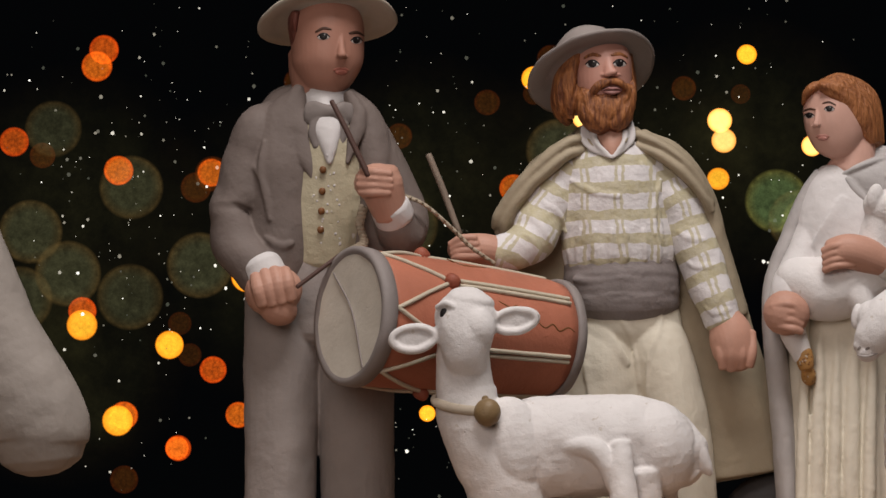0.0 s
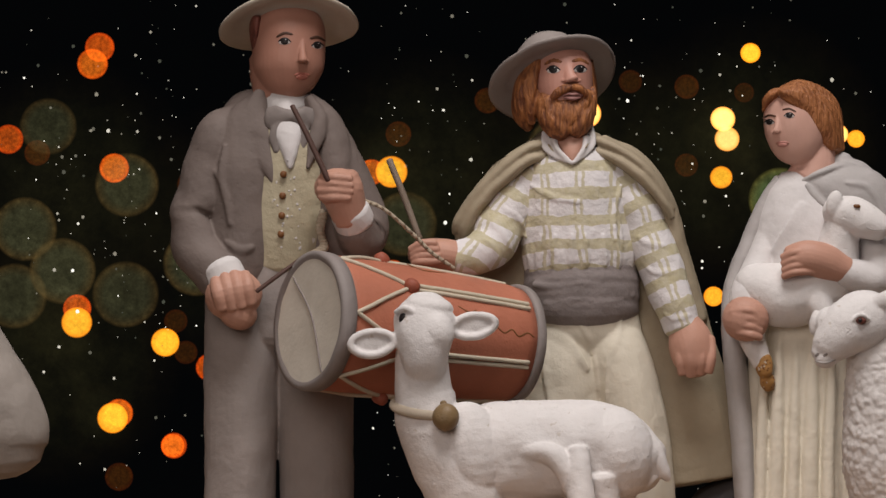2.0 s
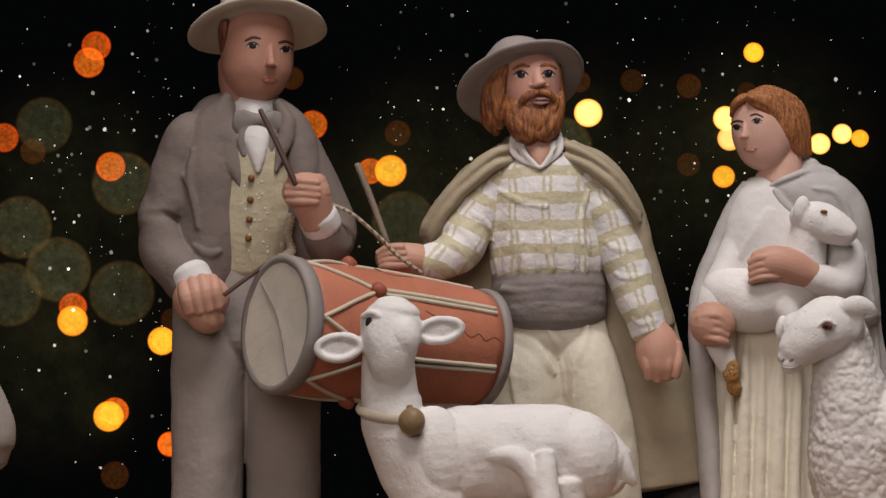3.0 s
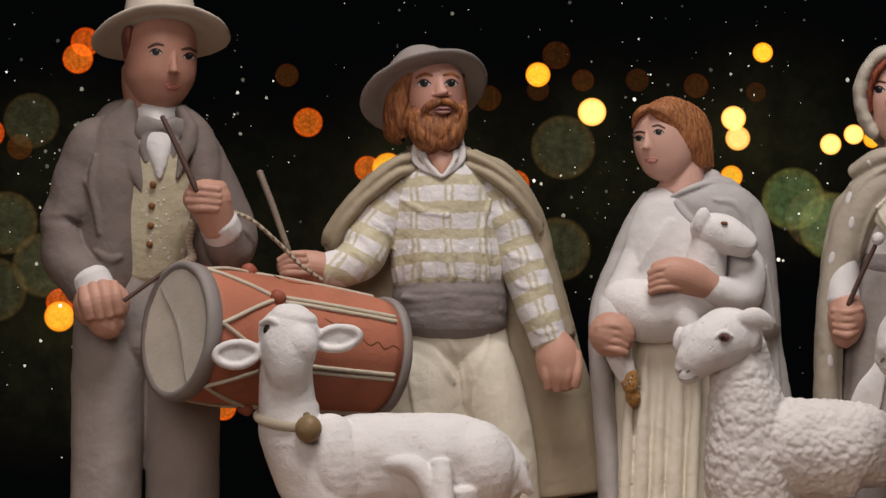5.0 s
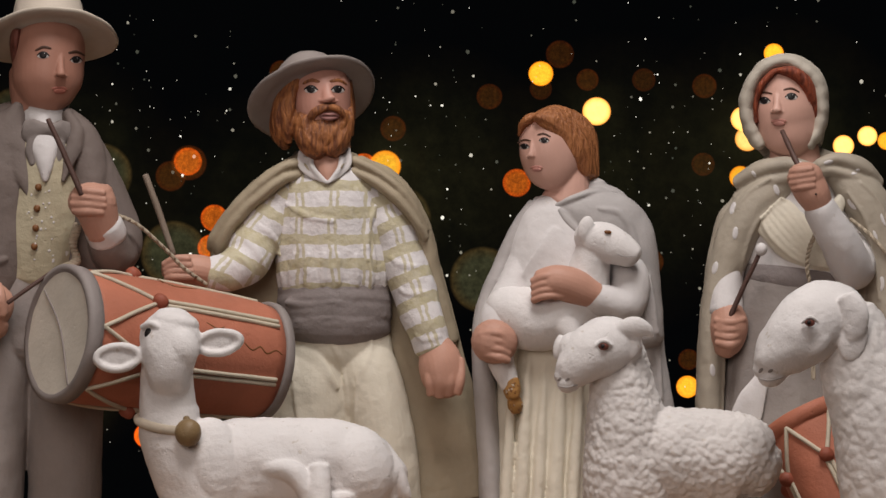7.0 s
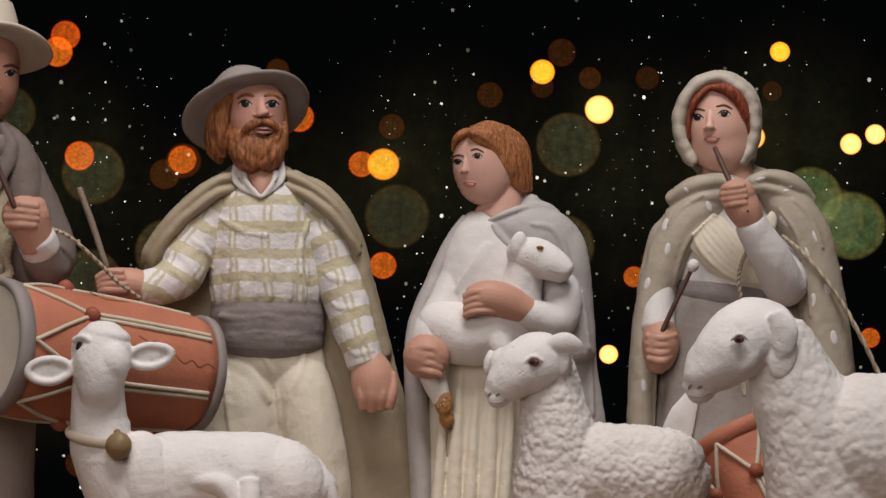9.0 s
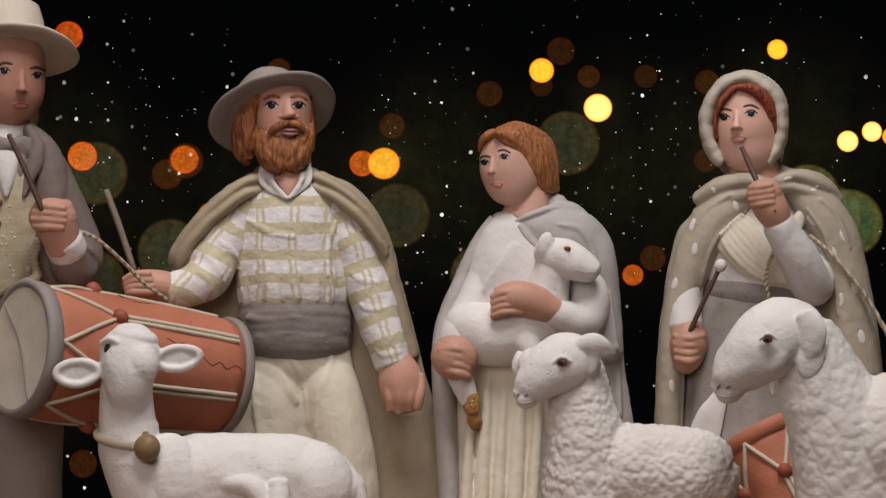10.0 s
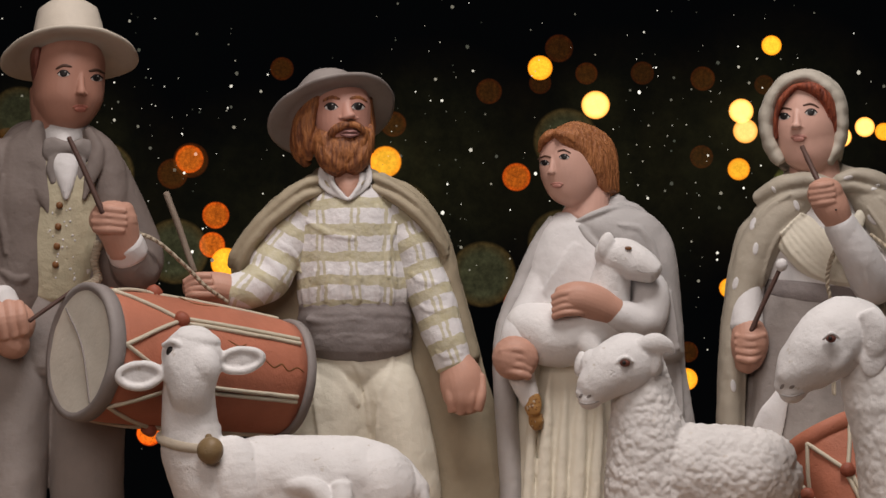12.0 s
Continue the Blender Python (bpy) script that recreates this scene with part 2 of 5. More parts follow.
class Clay:
    """Collects the skins of one modelled piece."""

    def __init__(self, board, lump=1.2, seed=0.0, knead=True, skin=None):
        self.board, self.lump, self.seed, self.knead, self.skin = board, lump, seed, knead, skin or FACE
        self.v, self.f, self.m, self.mats, self.soft = [], [], [], [], []
        self.later, self.ribbons, self.tree = [], [], None
        self.curl, self.tuft = 17.0, 0.42

    def slot(self, mat):
        if mat not in self.mats:
            self.mats.append(mat)
        return self.mats.index(mat)

    def grid(self, rings, mat, closed=True, lump=None, soft=True):
        s, base, n, self.tree = self.slot(mat), len(self.v), len(rings[0]), None
        lump = self.lump if lump is None else lump
        for ring in rings:
            for q in ring:
                if lump:
                    w = noise.noise_vector(Vector((q[0] / 38 + self.seed, q[1] / 38, q[2] / 38)))
                    q = (q[0] + w[0] * lump, q[1] + w[1] * lump, q[2] + w[2] * lump)
                self.v.append(q)
        for i in range(len(rings) - 1):
            for j in range(n if closed else n - 1):
                a, b = base + i * n + j, base + i * n + (j + 1) % n
                self.f.append((a, b, b + n, a + n))
                self.m.append(s)
                self.soft.append(soft and self.knead)
        return base

    def tube(self, keys, mat, n=28, steps=6, fold=None, ends=(0.5, 0.5), lump=None, soft=True):
        """A rounded body along keys (across, down, towards, half width, half depth)."""
        line = catmull(keys, steps)
        for q in line:
            q[3], q[4] = max(q[3], 0.6), max(q[4], 0.6)
        rings, total = [], len(line) - 1
        for i, q in enumerate(line):
            tan = line[min(i + 1, total)][:3] - line[max(i - 1, 0)][:3]
            tan /= np.linalg.norm(tan) + 1e-9
            view = np.array((0.0, 0.0, 1.0))
            side = np.cross(tan, view)
            if np.linalg.norm(side) < 0.15:
                side = np.array((1.0, 0, 0))
            side /= np.linalg.norm(side)
            deep = np.cross(side, tan)
            rows = [(0.0, 1.0)]
            if i == 0 and not ends[0]:
                rows = [(0.0, 0.002)] + rows
            if i == total and not ends[1]:
                rows = rows + [(0.0, 0.002)]
            if i == 0 and ends[0]:
                rows = [(-math.sin(g) * ends[0], max(math.cos(g), 0.002)) for g in (1.5705, 1.25, 0.9, 0.5)] + rows
            if i == total and ends[1]:
                rows = rows + [(math.sin(g) * ends[1], max(math.cos(g), 0.002)) for g in (0.5, 0.9, 1.25, 1.5705)]
            for shift, k in rows:
                c = q[:3] + tan * (shift * min(q[3], q[4]))
                ring = []
                for j in range(n):
                    th = 2 * math.pi * j / n
                    r = k * (fold(th, i / total) if fold else 1.0)
                    ring.append(tuple(c + side * (math.cos(th) * q[3] * r) + deep * (math.sin(th) * q[4] * r)))
                rings.append(ring)
        self.grid(rings, mat, True, lump, soft)

    def ball(self, c, r, mat, turn=0.0, n=20, rough=0.0, fine=14.0, lump=None, soft=True):
        """An egg of half sizes r, turned clockwise in the drawing by turn degrees; rough: lumps on it."""
        ca, sa = math.cos(radians(turn)), math.sin(radians(turn))
        rings = []
        for i in range(n // 2 + 1):
            ph = math.pi * min(max(i / (n // 2), 0.001), 0.999)
            ring = []
            for j in range(n):
                th = 2 * math.pi * j / n
                x, y, z = math.sin(ph) * math.cos(th), -math.cos(ph), math.sin(ph) * math.sin(th)
                k = 1.0
                if rough:
                    k += rough * noise.noise(Vector((x * r[0], y * r[1], z * r[2])) / fine + Vector((self.seed, c[0], c[1])))
                x, y, z = x * r[0] * k, y * r[1] * k, z * r[2] * k
                ring.append((c[0] + x * ca - y * sa, c[1] + x * sa + y * ca, c[2] + z))
            rings.append(ring)
        self.grid(rings, mat, True, lump, soft)

    def lathe(self, c, axis, profile, mat, n=56, wave=None, lump=None, swap=False):
        """A turned form round an axis; profile rows are (radius, height)."""
        ax = Vector(axis).normalized()
        e1 = ax.cross(Vector((0, 0, 1)) if not swap else Vector((0, 1, 0))).normalized()
        e2 = ax.cross(e1)
        rings = []
        for i, (r, h) in enumerate(profile):
            ring = []
            for j in range(n):
                th = 2 * math.pi * j / n
                k, lift = wave(th, r) if wave else (1.0, 0.0)
                ring.append(tuple(Vector(c) + (e1 * math.cos(th) + e2 * math.sin(th)) * (r * k) + ax * (h + lift)))
            rings.append(ring)
        self.grid(rings, mat, True, lump, False)

    def fist(self, c, r, mat, turn=0.0, fingers=4):
        """A closed hand: a palm with finger rolls across it."""
        self.ball(c, r, mat, turn)
        ca, sa = math.cos(radians(turn)), math.sin(radians(turn))
        for i in range(fingers):
            w = (i + 0.5) / fingers * 2 - 1
            y = w * r[1] * 0.66
            reach = math.sqrt(max(0.1, 1 - (w * 0.66) ** 2)) * r[0]

            def at(x, yy, z):
                return (c[0] + x * ca - yy * sa, c[1] + x * sa + yy * ca, c[2] + z)

            q = r[1] * 0.215
            self.tube([(*at(-reach * 0.80, y, r[2] * 0.34), q, q), (*at(-reach * 0.25, y, r[2] * 0.76), q * 1.15, q * 1.1),
                       (*at(reach * 0.5, y, r[2] * 0.68), q, q)], mat, 12, 4)

    def depth(self, u, v, otherwise=0.0):
        """How far towards the viewer the skin stands at a place of the drawing."""
        if self.tree is None:
            self.tree = BVHTree.FromPolygons(self.v, self.f)
        hit = self.tree.ray_cast(Vector((u, v, 5000.0)), Vector((0, 0, -1.0)))[0]
        return hit.z if hit else otherwise

    def dab(self, u, v, ru, rv, mat, turn=0.0, lift=0.8, n=14):
        """A brushed spot that follows the skin under it."""
        ca, sa = math.cos(radians(turn)), math.sin(radians(turn))
        mid = self.depth(u, v)
        rings = []
        for k, up in ((0.03, lift * 1.4), (0.55, lift * 1.3), (0.9, lift), (1.0, -0.5)):
            ring = []
            for j in range(n):
                th = 2 * math.pi * j / n
                x, y = math.cos(th) * ru * k, math.sin(th) * rv * k
                p, q = u + x * ca - y * sa, v + x * sa + y * ca
                ring.append((p, q, self.depth(p, q, mid) + up))
            rings.append(ring)
        self.later.append((rings, mat))

    def stroke(self, points, r, mat, proud=1.2, steps=4, soft=False):
        """A brushed or pressed line that follows the skin."""
        line = catmull([(*q, 0.0) for q in points], steps)
        keys, last = [], max((self.depth(q[0], q[1], -9999.0) for q in line))
        for i, q in enumerate(line):
            last = self.depth(q[0], q[1], last)
            w = r * (0.35 + 0.65 * math.sin(math.pi * (i + 0.5) / len(line)) ** 0.6)
            keys.append((q[0], q[1], last, w, proud))
        self.ribbons.append((keys, mat, soft or mat in HAIRS))

    def crease(self, points, r, mat, proud=4.0):
        """A raised fold worked into the clay."""
        self.stroke(points, r, mat, proud, 5, True)

    def settle(self):
        """Lays the waiting spots and lines on."""
        for keys, mat, soft in self.ribbons:
            self.tube(keys, mat, 10, 1, lump=0, soft=soft)
        for rings, mat in self.later:
            self.grid(rings, mat, True, 0, False)
        self.ribbons, self.later, self.tree = [], [], None

    def combed(self, first, last, count, r, mat, proud=2.6):
        """Comb lines laid between two guide lines."""
        for i in range(count):
            t = (i + 0.5) / count
            jit = random.uniform(-0.4, 0.4) / count
            self.stroke([(a[0] + (b[0] - a[0]) * (t + jit), a[1] + (b[1] - a[1]) * (t + jit)) for a, b in zip(first, last)], r * random.uniform(0.7, 1.25), mat, proud)
        self.settle()

    def face(self, eyes, tip, mouth, size, brow, lips=True, wide=1.0, bushy=0.19, lip=None):
        """Modelled nose with painted eyes, brows and lips."""
        lip = lip or LIP
        mid = ((eyes[0][0] + eyes[1][0]) / 2 * 0.6 + tip[0] * 0.4, (eyes[0][1] + eyes[1][1]) / 2)
        self.tree = None
        d0, d1 = self.depth(*mid), self.depth(*tip)
        w = size * 0.58 * wide
        self.tube([(mid[0], mid[1] - size * 0.7, d0 - size * 0.55, w * 0.85, size * 0.45), (mid[0] * 0.5 + tip[0] * 0.5, (mid[1] + tip[1]) / 2, (d0 + d1) / 2 + size * 0.18, w * 0.85, size * 0.50),
                   (tip[0], tip[1] - size * 0.1, d1 + size * 0.55, w * 1.12, size * 0.58)], self.skin, 16, 6, ends=(0.3, 0.75), lump=0)
        for k in (-1, 1):
            self.ball((tip[0] + k * w * 0.88, tip[1] + size * 0.10, d1 + size * 0.10), (w * 0.75, size * 0.34, size * 0.40), self.skin, 0, 14, lump=0)
        self.tree = None
        for k, (u, v) in zip((-1, 1), eyes):
            self.dab(u, v + size * 0.14, size * 1.05, size * 0.46, EYE_WHITE, 3 * k, 0.4)
            self.dab(u - size * 0.02, v - size * 0.04, size * 0.70, size * 0.62, EYE_DARK, 0, 0.9)
            # white dot painted on as the eye's highlight
            self.dab(u + size * 0.2, v - size * 0.34, size * 0.09, size * 0.09, WHITE, 0, 1.5, 8)
            self.stroke([(u - size * 1.05, v + size * 0.05), (u - size * 0.4, v - size * 0.46), (u + size * 0.4, v - size * 0.46), (u + size * 1.05, v + size * 0.05)], size * 0.17, EYE_DARK, 1.0)
            self.stroke([(u - size * 1.3, v - size * (0.8 + 0.4 * (k > 0))), (u, v - size * 1.4), (u + size * 1.3, v - size * (0.8 + 0.4 * (k < 0)))], size * bushy, brow, 1.7)
        if lips:
            u, v = mouth
            for k in (-1, 1):
                self.dab(u + k * size * 0.55, v - size * 0.14, size * 0.85, size * 0.34, lip, 10 * k, 0.9)
            self.dab(u, v + size * 0.34, size * 1.1, size * 0.46, lip, 0, 1.9)
            self.stroke([(u - size * 1.3, v + size * 0.10), (u, v + size * 0.08), (u + size * 1.3, v + size * 0.10)], size * 0.07, BUTTON, 1.6)
        self.settle()

    def fuse(self, slot):
        """Kneads all soft pieces of one paint into one skin with worked-in seams."""
        faces = [f for f, m, k in zip(self.f, self.m, self.soft) if m == slot and k]
        if not faces:
            return np.zeros((0, 3)), []
        used = sorted({i for f in faces for i in f})
        index = {i: j for j, i in enumerate(used)}
        me = bpy.data.meshes.new("lump")
        me.from_pydata([self.v[i] for i in used], [], [tuple(index[i] for i in f) for f in faces])
        ob = new("lump", me)
        fine = self.mats[slot] in FINE
        rm = ob.modifiers.new("knead", "REMESH")
        rm.mode, rm.voxel_size = "VOXEL", 1.7 if fine else 2.5
        sm = ob.modifiers.new("wipe", "SMOOTH")
        sm.factor, sm.iterations = 0.5, 3 if fine else 4
        ev = ob.evaluated_get(bpy.context.evaluated_depsgraph_get())
        got = ev.to_mesh()
        co = np.empty(len(got.vertices) * 3)
        got.vertices.foreach_get("co", co)
        nor = np.empty(len(got.vertices) * 3)
        got.vertices.foreach_get("normal", nor)
        polys = [tuple(p.vertices) for p in got.polygons]
        co, nor = co.reshape(-1, 3), nor.reshape(-1, 3)
        ev.to_mesh_clear()
        bpy.data.objects.remove(ob)
        bpy.data.meshes.remove(me)
        if self.mats[slot] is WOOL:
            curls = []
            for p in co:
                q = Vector(p) / self.curl + Vector((self.seed, 0, 0))
                d = noise.voronoi(q + 0.35 * noise.noise_vector(q * 0.7))[0]
                curls.append(self.curl * self.tuft * (0.42 - d[0] + 0.25 * noise.noise(q * 2.3)))
            co = co + nor * np.array(curls)[:, None]
        elif not fine:
            dents = np.array([noise.noise(Vector(p) / 15.0) * 0.55 + noise.noise(Vector(p) / 5.5) * 0.22 for p in co])
            co = co + nor * dents[:, None]
        return co, polys

    def mesh(self, name, origin):
        places, faces, paints = [], [], []
        count = 0
        for slot in range(len(self.mats)):
            co, polys = self.fuse(slot)
            if len(co):
                places.append(spread(self.board, co))
                faces += [tuple(i + count for i in p) for p in polys]
                paints += [slot] * len(polys)
                count += len(co)
        hard = [(f, m) for f, m, k in zip(self.f, self.m, self.soft) if not k]
        used = sorted({i for f, m in hard for i in f})
        index = {i: j + count for j, i in enumerate(used)}
        if used:
            places.append(spread(self.board, [self.v[i] for i in used]))
            faces += [tuple(index[i] for i in f) for f, m in hard]
            paints += [m for f, m in hard]
        pts = np.concatenate(places)
        pts[:, 2] = np.maximum(pts[:, 2], 0.0)
        me = bpy.data.meshes.new(name)
        me.from_pydata((pts - np.array(origin)).tolist(), [], faces)
        for m in self.mats:
            me.materials.append(m)
        me.polygons.foreach_set("material_index", paints)
        if hard:
            bm = bmesh.new()
            bm.from_mesh(me)
            bmesh.ops.recalc_face_normals(bm, faces=bm.faces[:])
            bm.to_mesh(me)
            bm.free()
        me.polygons.foreach_set("use_smooth", [True] * len(me.polygons))
        me.update()
        return me

    def thing(self, name, label, category, origin, group=""):
        ob = new(name, self.mesh(name, origin))
        ob.location = origin
        return tagged(ob, label, category, group)

    def part(self, name, parent, origin, label=""):
        ob = new(name, self.mesh(name, origin))
        ob.parent = parent
        return tagged(ob, label) if label else ob


def foot(board, u, d):
    """The point of the table under a place of the drawing board."""
    p = board(u, 700, d)
    return Vector((p.x, -d * UNIT, 0))


# ---- table and night ----
def box_mesh(name, lo, hi, mat, bevel=0.0):
    bm = bmesh.new()
    bmesh.ops.create_cube(bm, size=1)
    for q in bm.verts:
        q.co = Vector([lo[i] + (q.co[i] + 0.5) * (hi[i] - lo[i]) for i in range(3)])
    if bevel:
        bmesh.ops.bevel(bm, geom=bm.edges[:], offset=bevel, segments=2, affect="EDGES")
    me = bpy.data.meshes.new(name)
    bm.to_mesh(me)
    bm.free()
    me.materials.append(mat)
    return me


TABLE_WOOD = paint("table_wood", (0.30, 0.19, 0.12), 0.5, 1.0, 0.2)
table = tagged(new("table"), "brown wooden table under the row of clay figures", "table")
for name, lo, hi in [("tabletop", (-0.5, -0.092, -0.03), (0.5, 0.45, 0.0)), ("leg", (-0.47, -0.07, -0.75), (-0.41, -0.01, -0.03)),
                     ("leg", (0.41, -0.07, -0.75), (0.47, -0.01, -0.03)), ("leg", (-0.47, 0.37, -0.75), (-0.41, 0.43, -0.03)),
                     ("leg", (0.41, 0.37, -0.75), (0.47, 0.43, -0.03))]:
    new(name, box_mesh(name, lo, hi, TABLE_WOOD, 0.004)).parent = table

GROUND = paint("night_ground", (0.03, 0.03, 0.03), 0.8, 1.0, 0.3)
bm = bmesh.new()
bmesh.ops.create_grid(bm, x_segments=8, y_segments=8, size=1500)
me = bpy.data.meshes.new("ground")
bm.to_mesh(me)
bm.free()
me.materials.append(GROUND)
ground = tagged(new("ground", me), "dark ground at night", "ground", kind="structure")
ground.location.z = -0.75


# ---- the drummer in the grey suit ----
def folds(count, amount, phase=0.0, power=1.0):
    return lambda th, s: 1 + amount * (s ** power) * math.sin(count * th + phase)


def drummer():
    k = Clay(BOARD_A, 1.6, 3.1, skin=FACE_TAN)
    D = 100
    # trousers
    k.tube([(470, 455, D, 118, 62), (468, 540, D, 132, 64), (467, 600, D, 128, 56)], GREY_TROUSERS, 40, 8, folds(7, 0.012, 1))
    k.tube([(404, 500, D, 66, 60), (402, 640, D, 68, 62), (398, 800, D + 4, 64, 58), (396, 900, D + 4, 63, 58), (395, 985, D + 2, 62, 60)], GREY_TROUSERS, 32, 8, folds(5, 0.03, 0.6), ends=(0.5, 0))
    k.tube([(530, 500, D, 66, 60), (531, 640, D, 68, 62), (532, 800, D, 66, 58), (533, 900, D, 66, 58), (534, 985, D, 66, 60)], GREY_TROUSERS, 32, 8, folds(5, 0.03, 2.0), ends=(0.5, 0))
    k.tube([(395, 975, D + 40, 60, 70), (394, 1010, D + 50, 62, 90)], DARK_BASE, 20, 4)
    k.tube([(534, 975, D + 40, 60, 70), (535, 1010, D + 50, 62, 90)], DARK_BASE, 20, 4)
    # shirt, waistcoat
    k.tube([(480, 212, D + 6, 40, 30), (485, 240, D + 22, 60, 48), (482, 330, D + 28, 70, 52), (476, 410, D + 26, 72, 52), (472, 470, D + 18, 66, 50)], WAIST, 36, 8, folds(9, 0.01))
    k.tube([(478, 186, D + 42, 14, 14), (482, 232, D + 62, 28, 14), (485, 268, D + 73, 17, 11), (486, 300, D + 80, 5, 6)], WHITE, 18, 6)
    for i, v in enumerate((311, 349, 384, 417)):
        k.ball((474 - i * 1.6, v, D + 84 - i * 1.5), (7, 7, 4.5), BUTTON, 0, 12, lump=0)
    # coat: back, two fronts, lapels
    k.tube([(472, 168, D - 12, 50, 40), (466, 200, D - 14, 96, 50), (466, 250, D - 14, 122, 58), (468, 330, D - 12, 124, 58), (466, 430, D - 10, 118, 58), (462, 510, D - 10, 116, 58)], GREY_COAT, 44, 8)
    k.tube([(437, 178, D + 22, 20, 24), (410, 230, D + 28, 44, 32), (406, 300, D + 34, 60, 40), (406, 380, D + 34, 61, 42), (404, 440, D + 34, 60, 42), (392, 505, D + 26, 56, 40)], GREY_COAT, 30, 8, folds(4, 0.03, 1.2))
    k.tube([(520, 178, D + 20, 14, 22), (550, 225, D + 26, 32, 28), (566, 300, D + 34, 34, 36), (568, 380, D + 34, 36, 38), (560, 450, D + 26, 44, 36)], GREY_COAT, 30, 8)
    k.tube([(436, 166, D + 34, 12, 10), (424, 205, D + 48, 22, 7), (430, 250, D + 58, 27, 7), (448, 292, D + 68, 16, 6), (458, 335, D + 72, 4, 4)], GREY_COAT, 16, 6)
    k.tube([(521, 176, D + 38, 8, 9), (538, 212, D + 52, 14, 9), (532, 250, D + 64, 14, 8), (518, 300, D + 74, 4, 5)], GREY_COAT, 16, 6)
    for i in range(24):
        a, b = random.random(), random.random()
        k.dab(458 + a * 50, 268 + b * 178, 0.9 + 1.6 * random.random(), 1.2 + 2.0 * random.random(), WHITE, 60 * a, 0.7, 8)
    k.settle()
    for line in ([(352, 300), (372, 340), (380, 400)], [(300, 420), (330, 432), (352, 426)], [(330, 452), (352, 452), (372, 440)], [(372, 430), (400, 445), (420, 440)], [(372, 260), (366, 310), (372, 360)], [(600, 300), (594, 340), (604, 376)]):
        k.crease(line, 8, GREY_COAT, 4)
    k.settle()
    # collar and bow tie
    k.tube([(478, 150, D + 4, 48, 44), (478, 180, D + 8, 46, 46), (480, 198, D + 10, 42, 46)], WHITE, 30, 5)
    k.tube([(446, 211, D + 55, 20, 7), (466, 212, D + 60, 23, 9), (489, 208, D + 65, 12, 9), (508, 212, D + 60, 22, 9), (526, 212, D + 53, 19, 7)], SHIRT_GREY, 20, 6)
    k.tube([(470, 218, D + 62, 8, 8), (464, 245, D + 66, 17, 8), (462, 272, D + 70, 6, 6)], SHIRT_GREY, 12, 4)
    k.tube([(498, 216, D + 60, 8, 8), (506, 240, D + 64, 16, 8), (508, 270, D + 66, 6, 6)], SHIRT_GREY, 12, 4)
    # arms
    k.tube([(312, 366, D + 16, 37, 44), (314, 395, D + 18, 39, 46), (322, 440, D + 34, 44, 46), (352, 482, D + 60, 42, 42), (368, 500, D + 72, 40, 38)], GREY_COAT, 32, 8, lambda th, s: 1 + 0.03 * math.sin(16 * s + 2 * th))
    k.tube([(392, 212, D, 28, 36), (364, 240, D + 4, 42, 48), (348, 290, D + 6, 46, 50), (334, 340, D + 10, 46, 50), (322, 374, D + 14, 44, 50)], GREY_COAT, 32, 8, lambda th, s: 1 + 0.025 * math.sin(14 * s + 2 * th), ends=(0.5, 0.12))
    k.tube([(362, 478, D + 74, 37, 36), (372, 500, D + 80, 39, 36)], WHITE, 26, 5)
    k.fist((385, 525, D + 92), (46, 52, 40), SKIN, 78)
    k.ball((392, 556, D + 92), (36, 30, 32), SKIN, 20)
    k.tube([(528, 214, D, 26, 36), (556, 248, D + 2, 38, 46), (578, 300, D + 8, 42, 48), (602, 352, D + 12, 43, 48), (620, 400, D + 26, 42, 46), (612, 424, D + 60, 40, 44), (598, 402, D + 92, 37, 36)], GREY_COAT, 32, 8)
    k.tube([(601, 398, D + 94, 36, 34), (591, 378, D + 106, 36, 34)], WHITE, 26, 5)
    k.tube([(592, 392, D + 104, 30, 30), (578, 345, D + 118, 38, 34), (570, 322, D + 120, 38, 34)], SKIN, 26, 5)
    k.fist((571, 335, D + 124), (44, 36, 30), SKIN, 4)
    # head and hat
    k.tube([(468, 118, D + 4, 48, 44), (468, 172, D + 4, 46, 44)], FACE_TAN, 26, 4)
    k.tube([(486, 24, D, 48, 46), (486, 50, D + 10, 63, 64), (486, 92, D + 14, 65, 66), (485, 130, D + 18, 61, 60), (486, 158, D + 22, 46, 46), (488, 178, D + 24, 26, 26)], FACE_TAN, 40, 8, ends=(0.5, 0.6))
    k.tube([(430, 30, D + 12, 11, 40), (428, 58, D + 10, 12, 40), (427, 92, D + 6, 6, 26)], HAIR_DARK, 18, 6)
    k.tube([(456, 110, D - 2, 40, 44), (454, 140, D, 36, 44), (458, 168, D + 2, 34, 42)], FACE_TAN, 26, 5)
    k.face([(477, 76), (536, 83)], (509, 110), (508, 136), 10.5, BROW, wide=1.25, bushy=0.26, lip=RED_LIP)
    ax = (-0.05, -0.91, -0.41)
    c = (486, 45, D - 4)
    k.lathe(c, ax, [(62, -8), (64, 0), (96, -3), (118, -6), (124, -3), (122, 1), (96, 4), (70, 8), (66, 22), (61, 58), (54, 86), (40, 98), (20, 92), (0.1, 88)], HAT_CREAM, 64,
            lambda th, r: (1.0, -7.0 * (r / 124) ** 2 * math.cos(2 * th) if r > 80 else 0.0))
    return k.thing("clay_figurine", "clay drummer figurine in grey suit, cream hat and flowered waistcoat", "figurine", foot(BOARD_A, 466, D), "clay crib figurines")


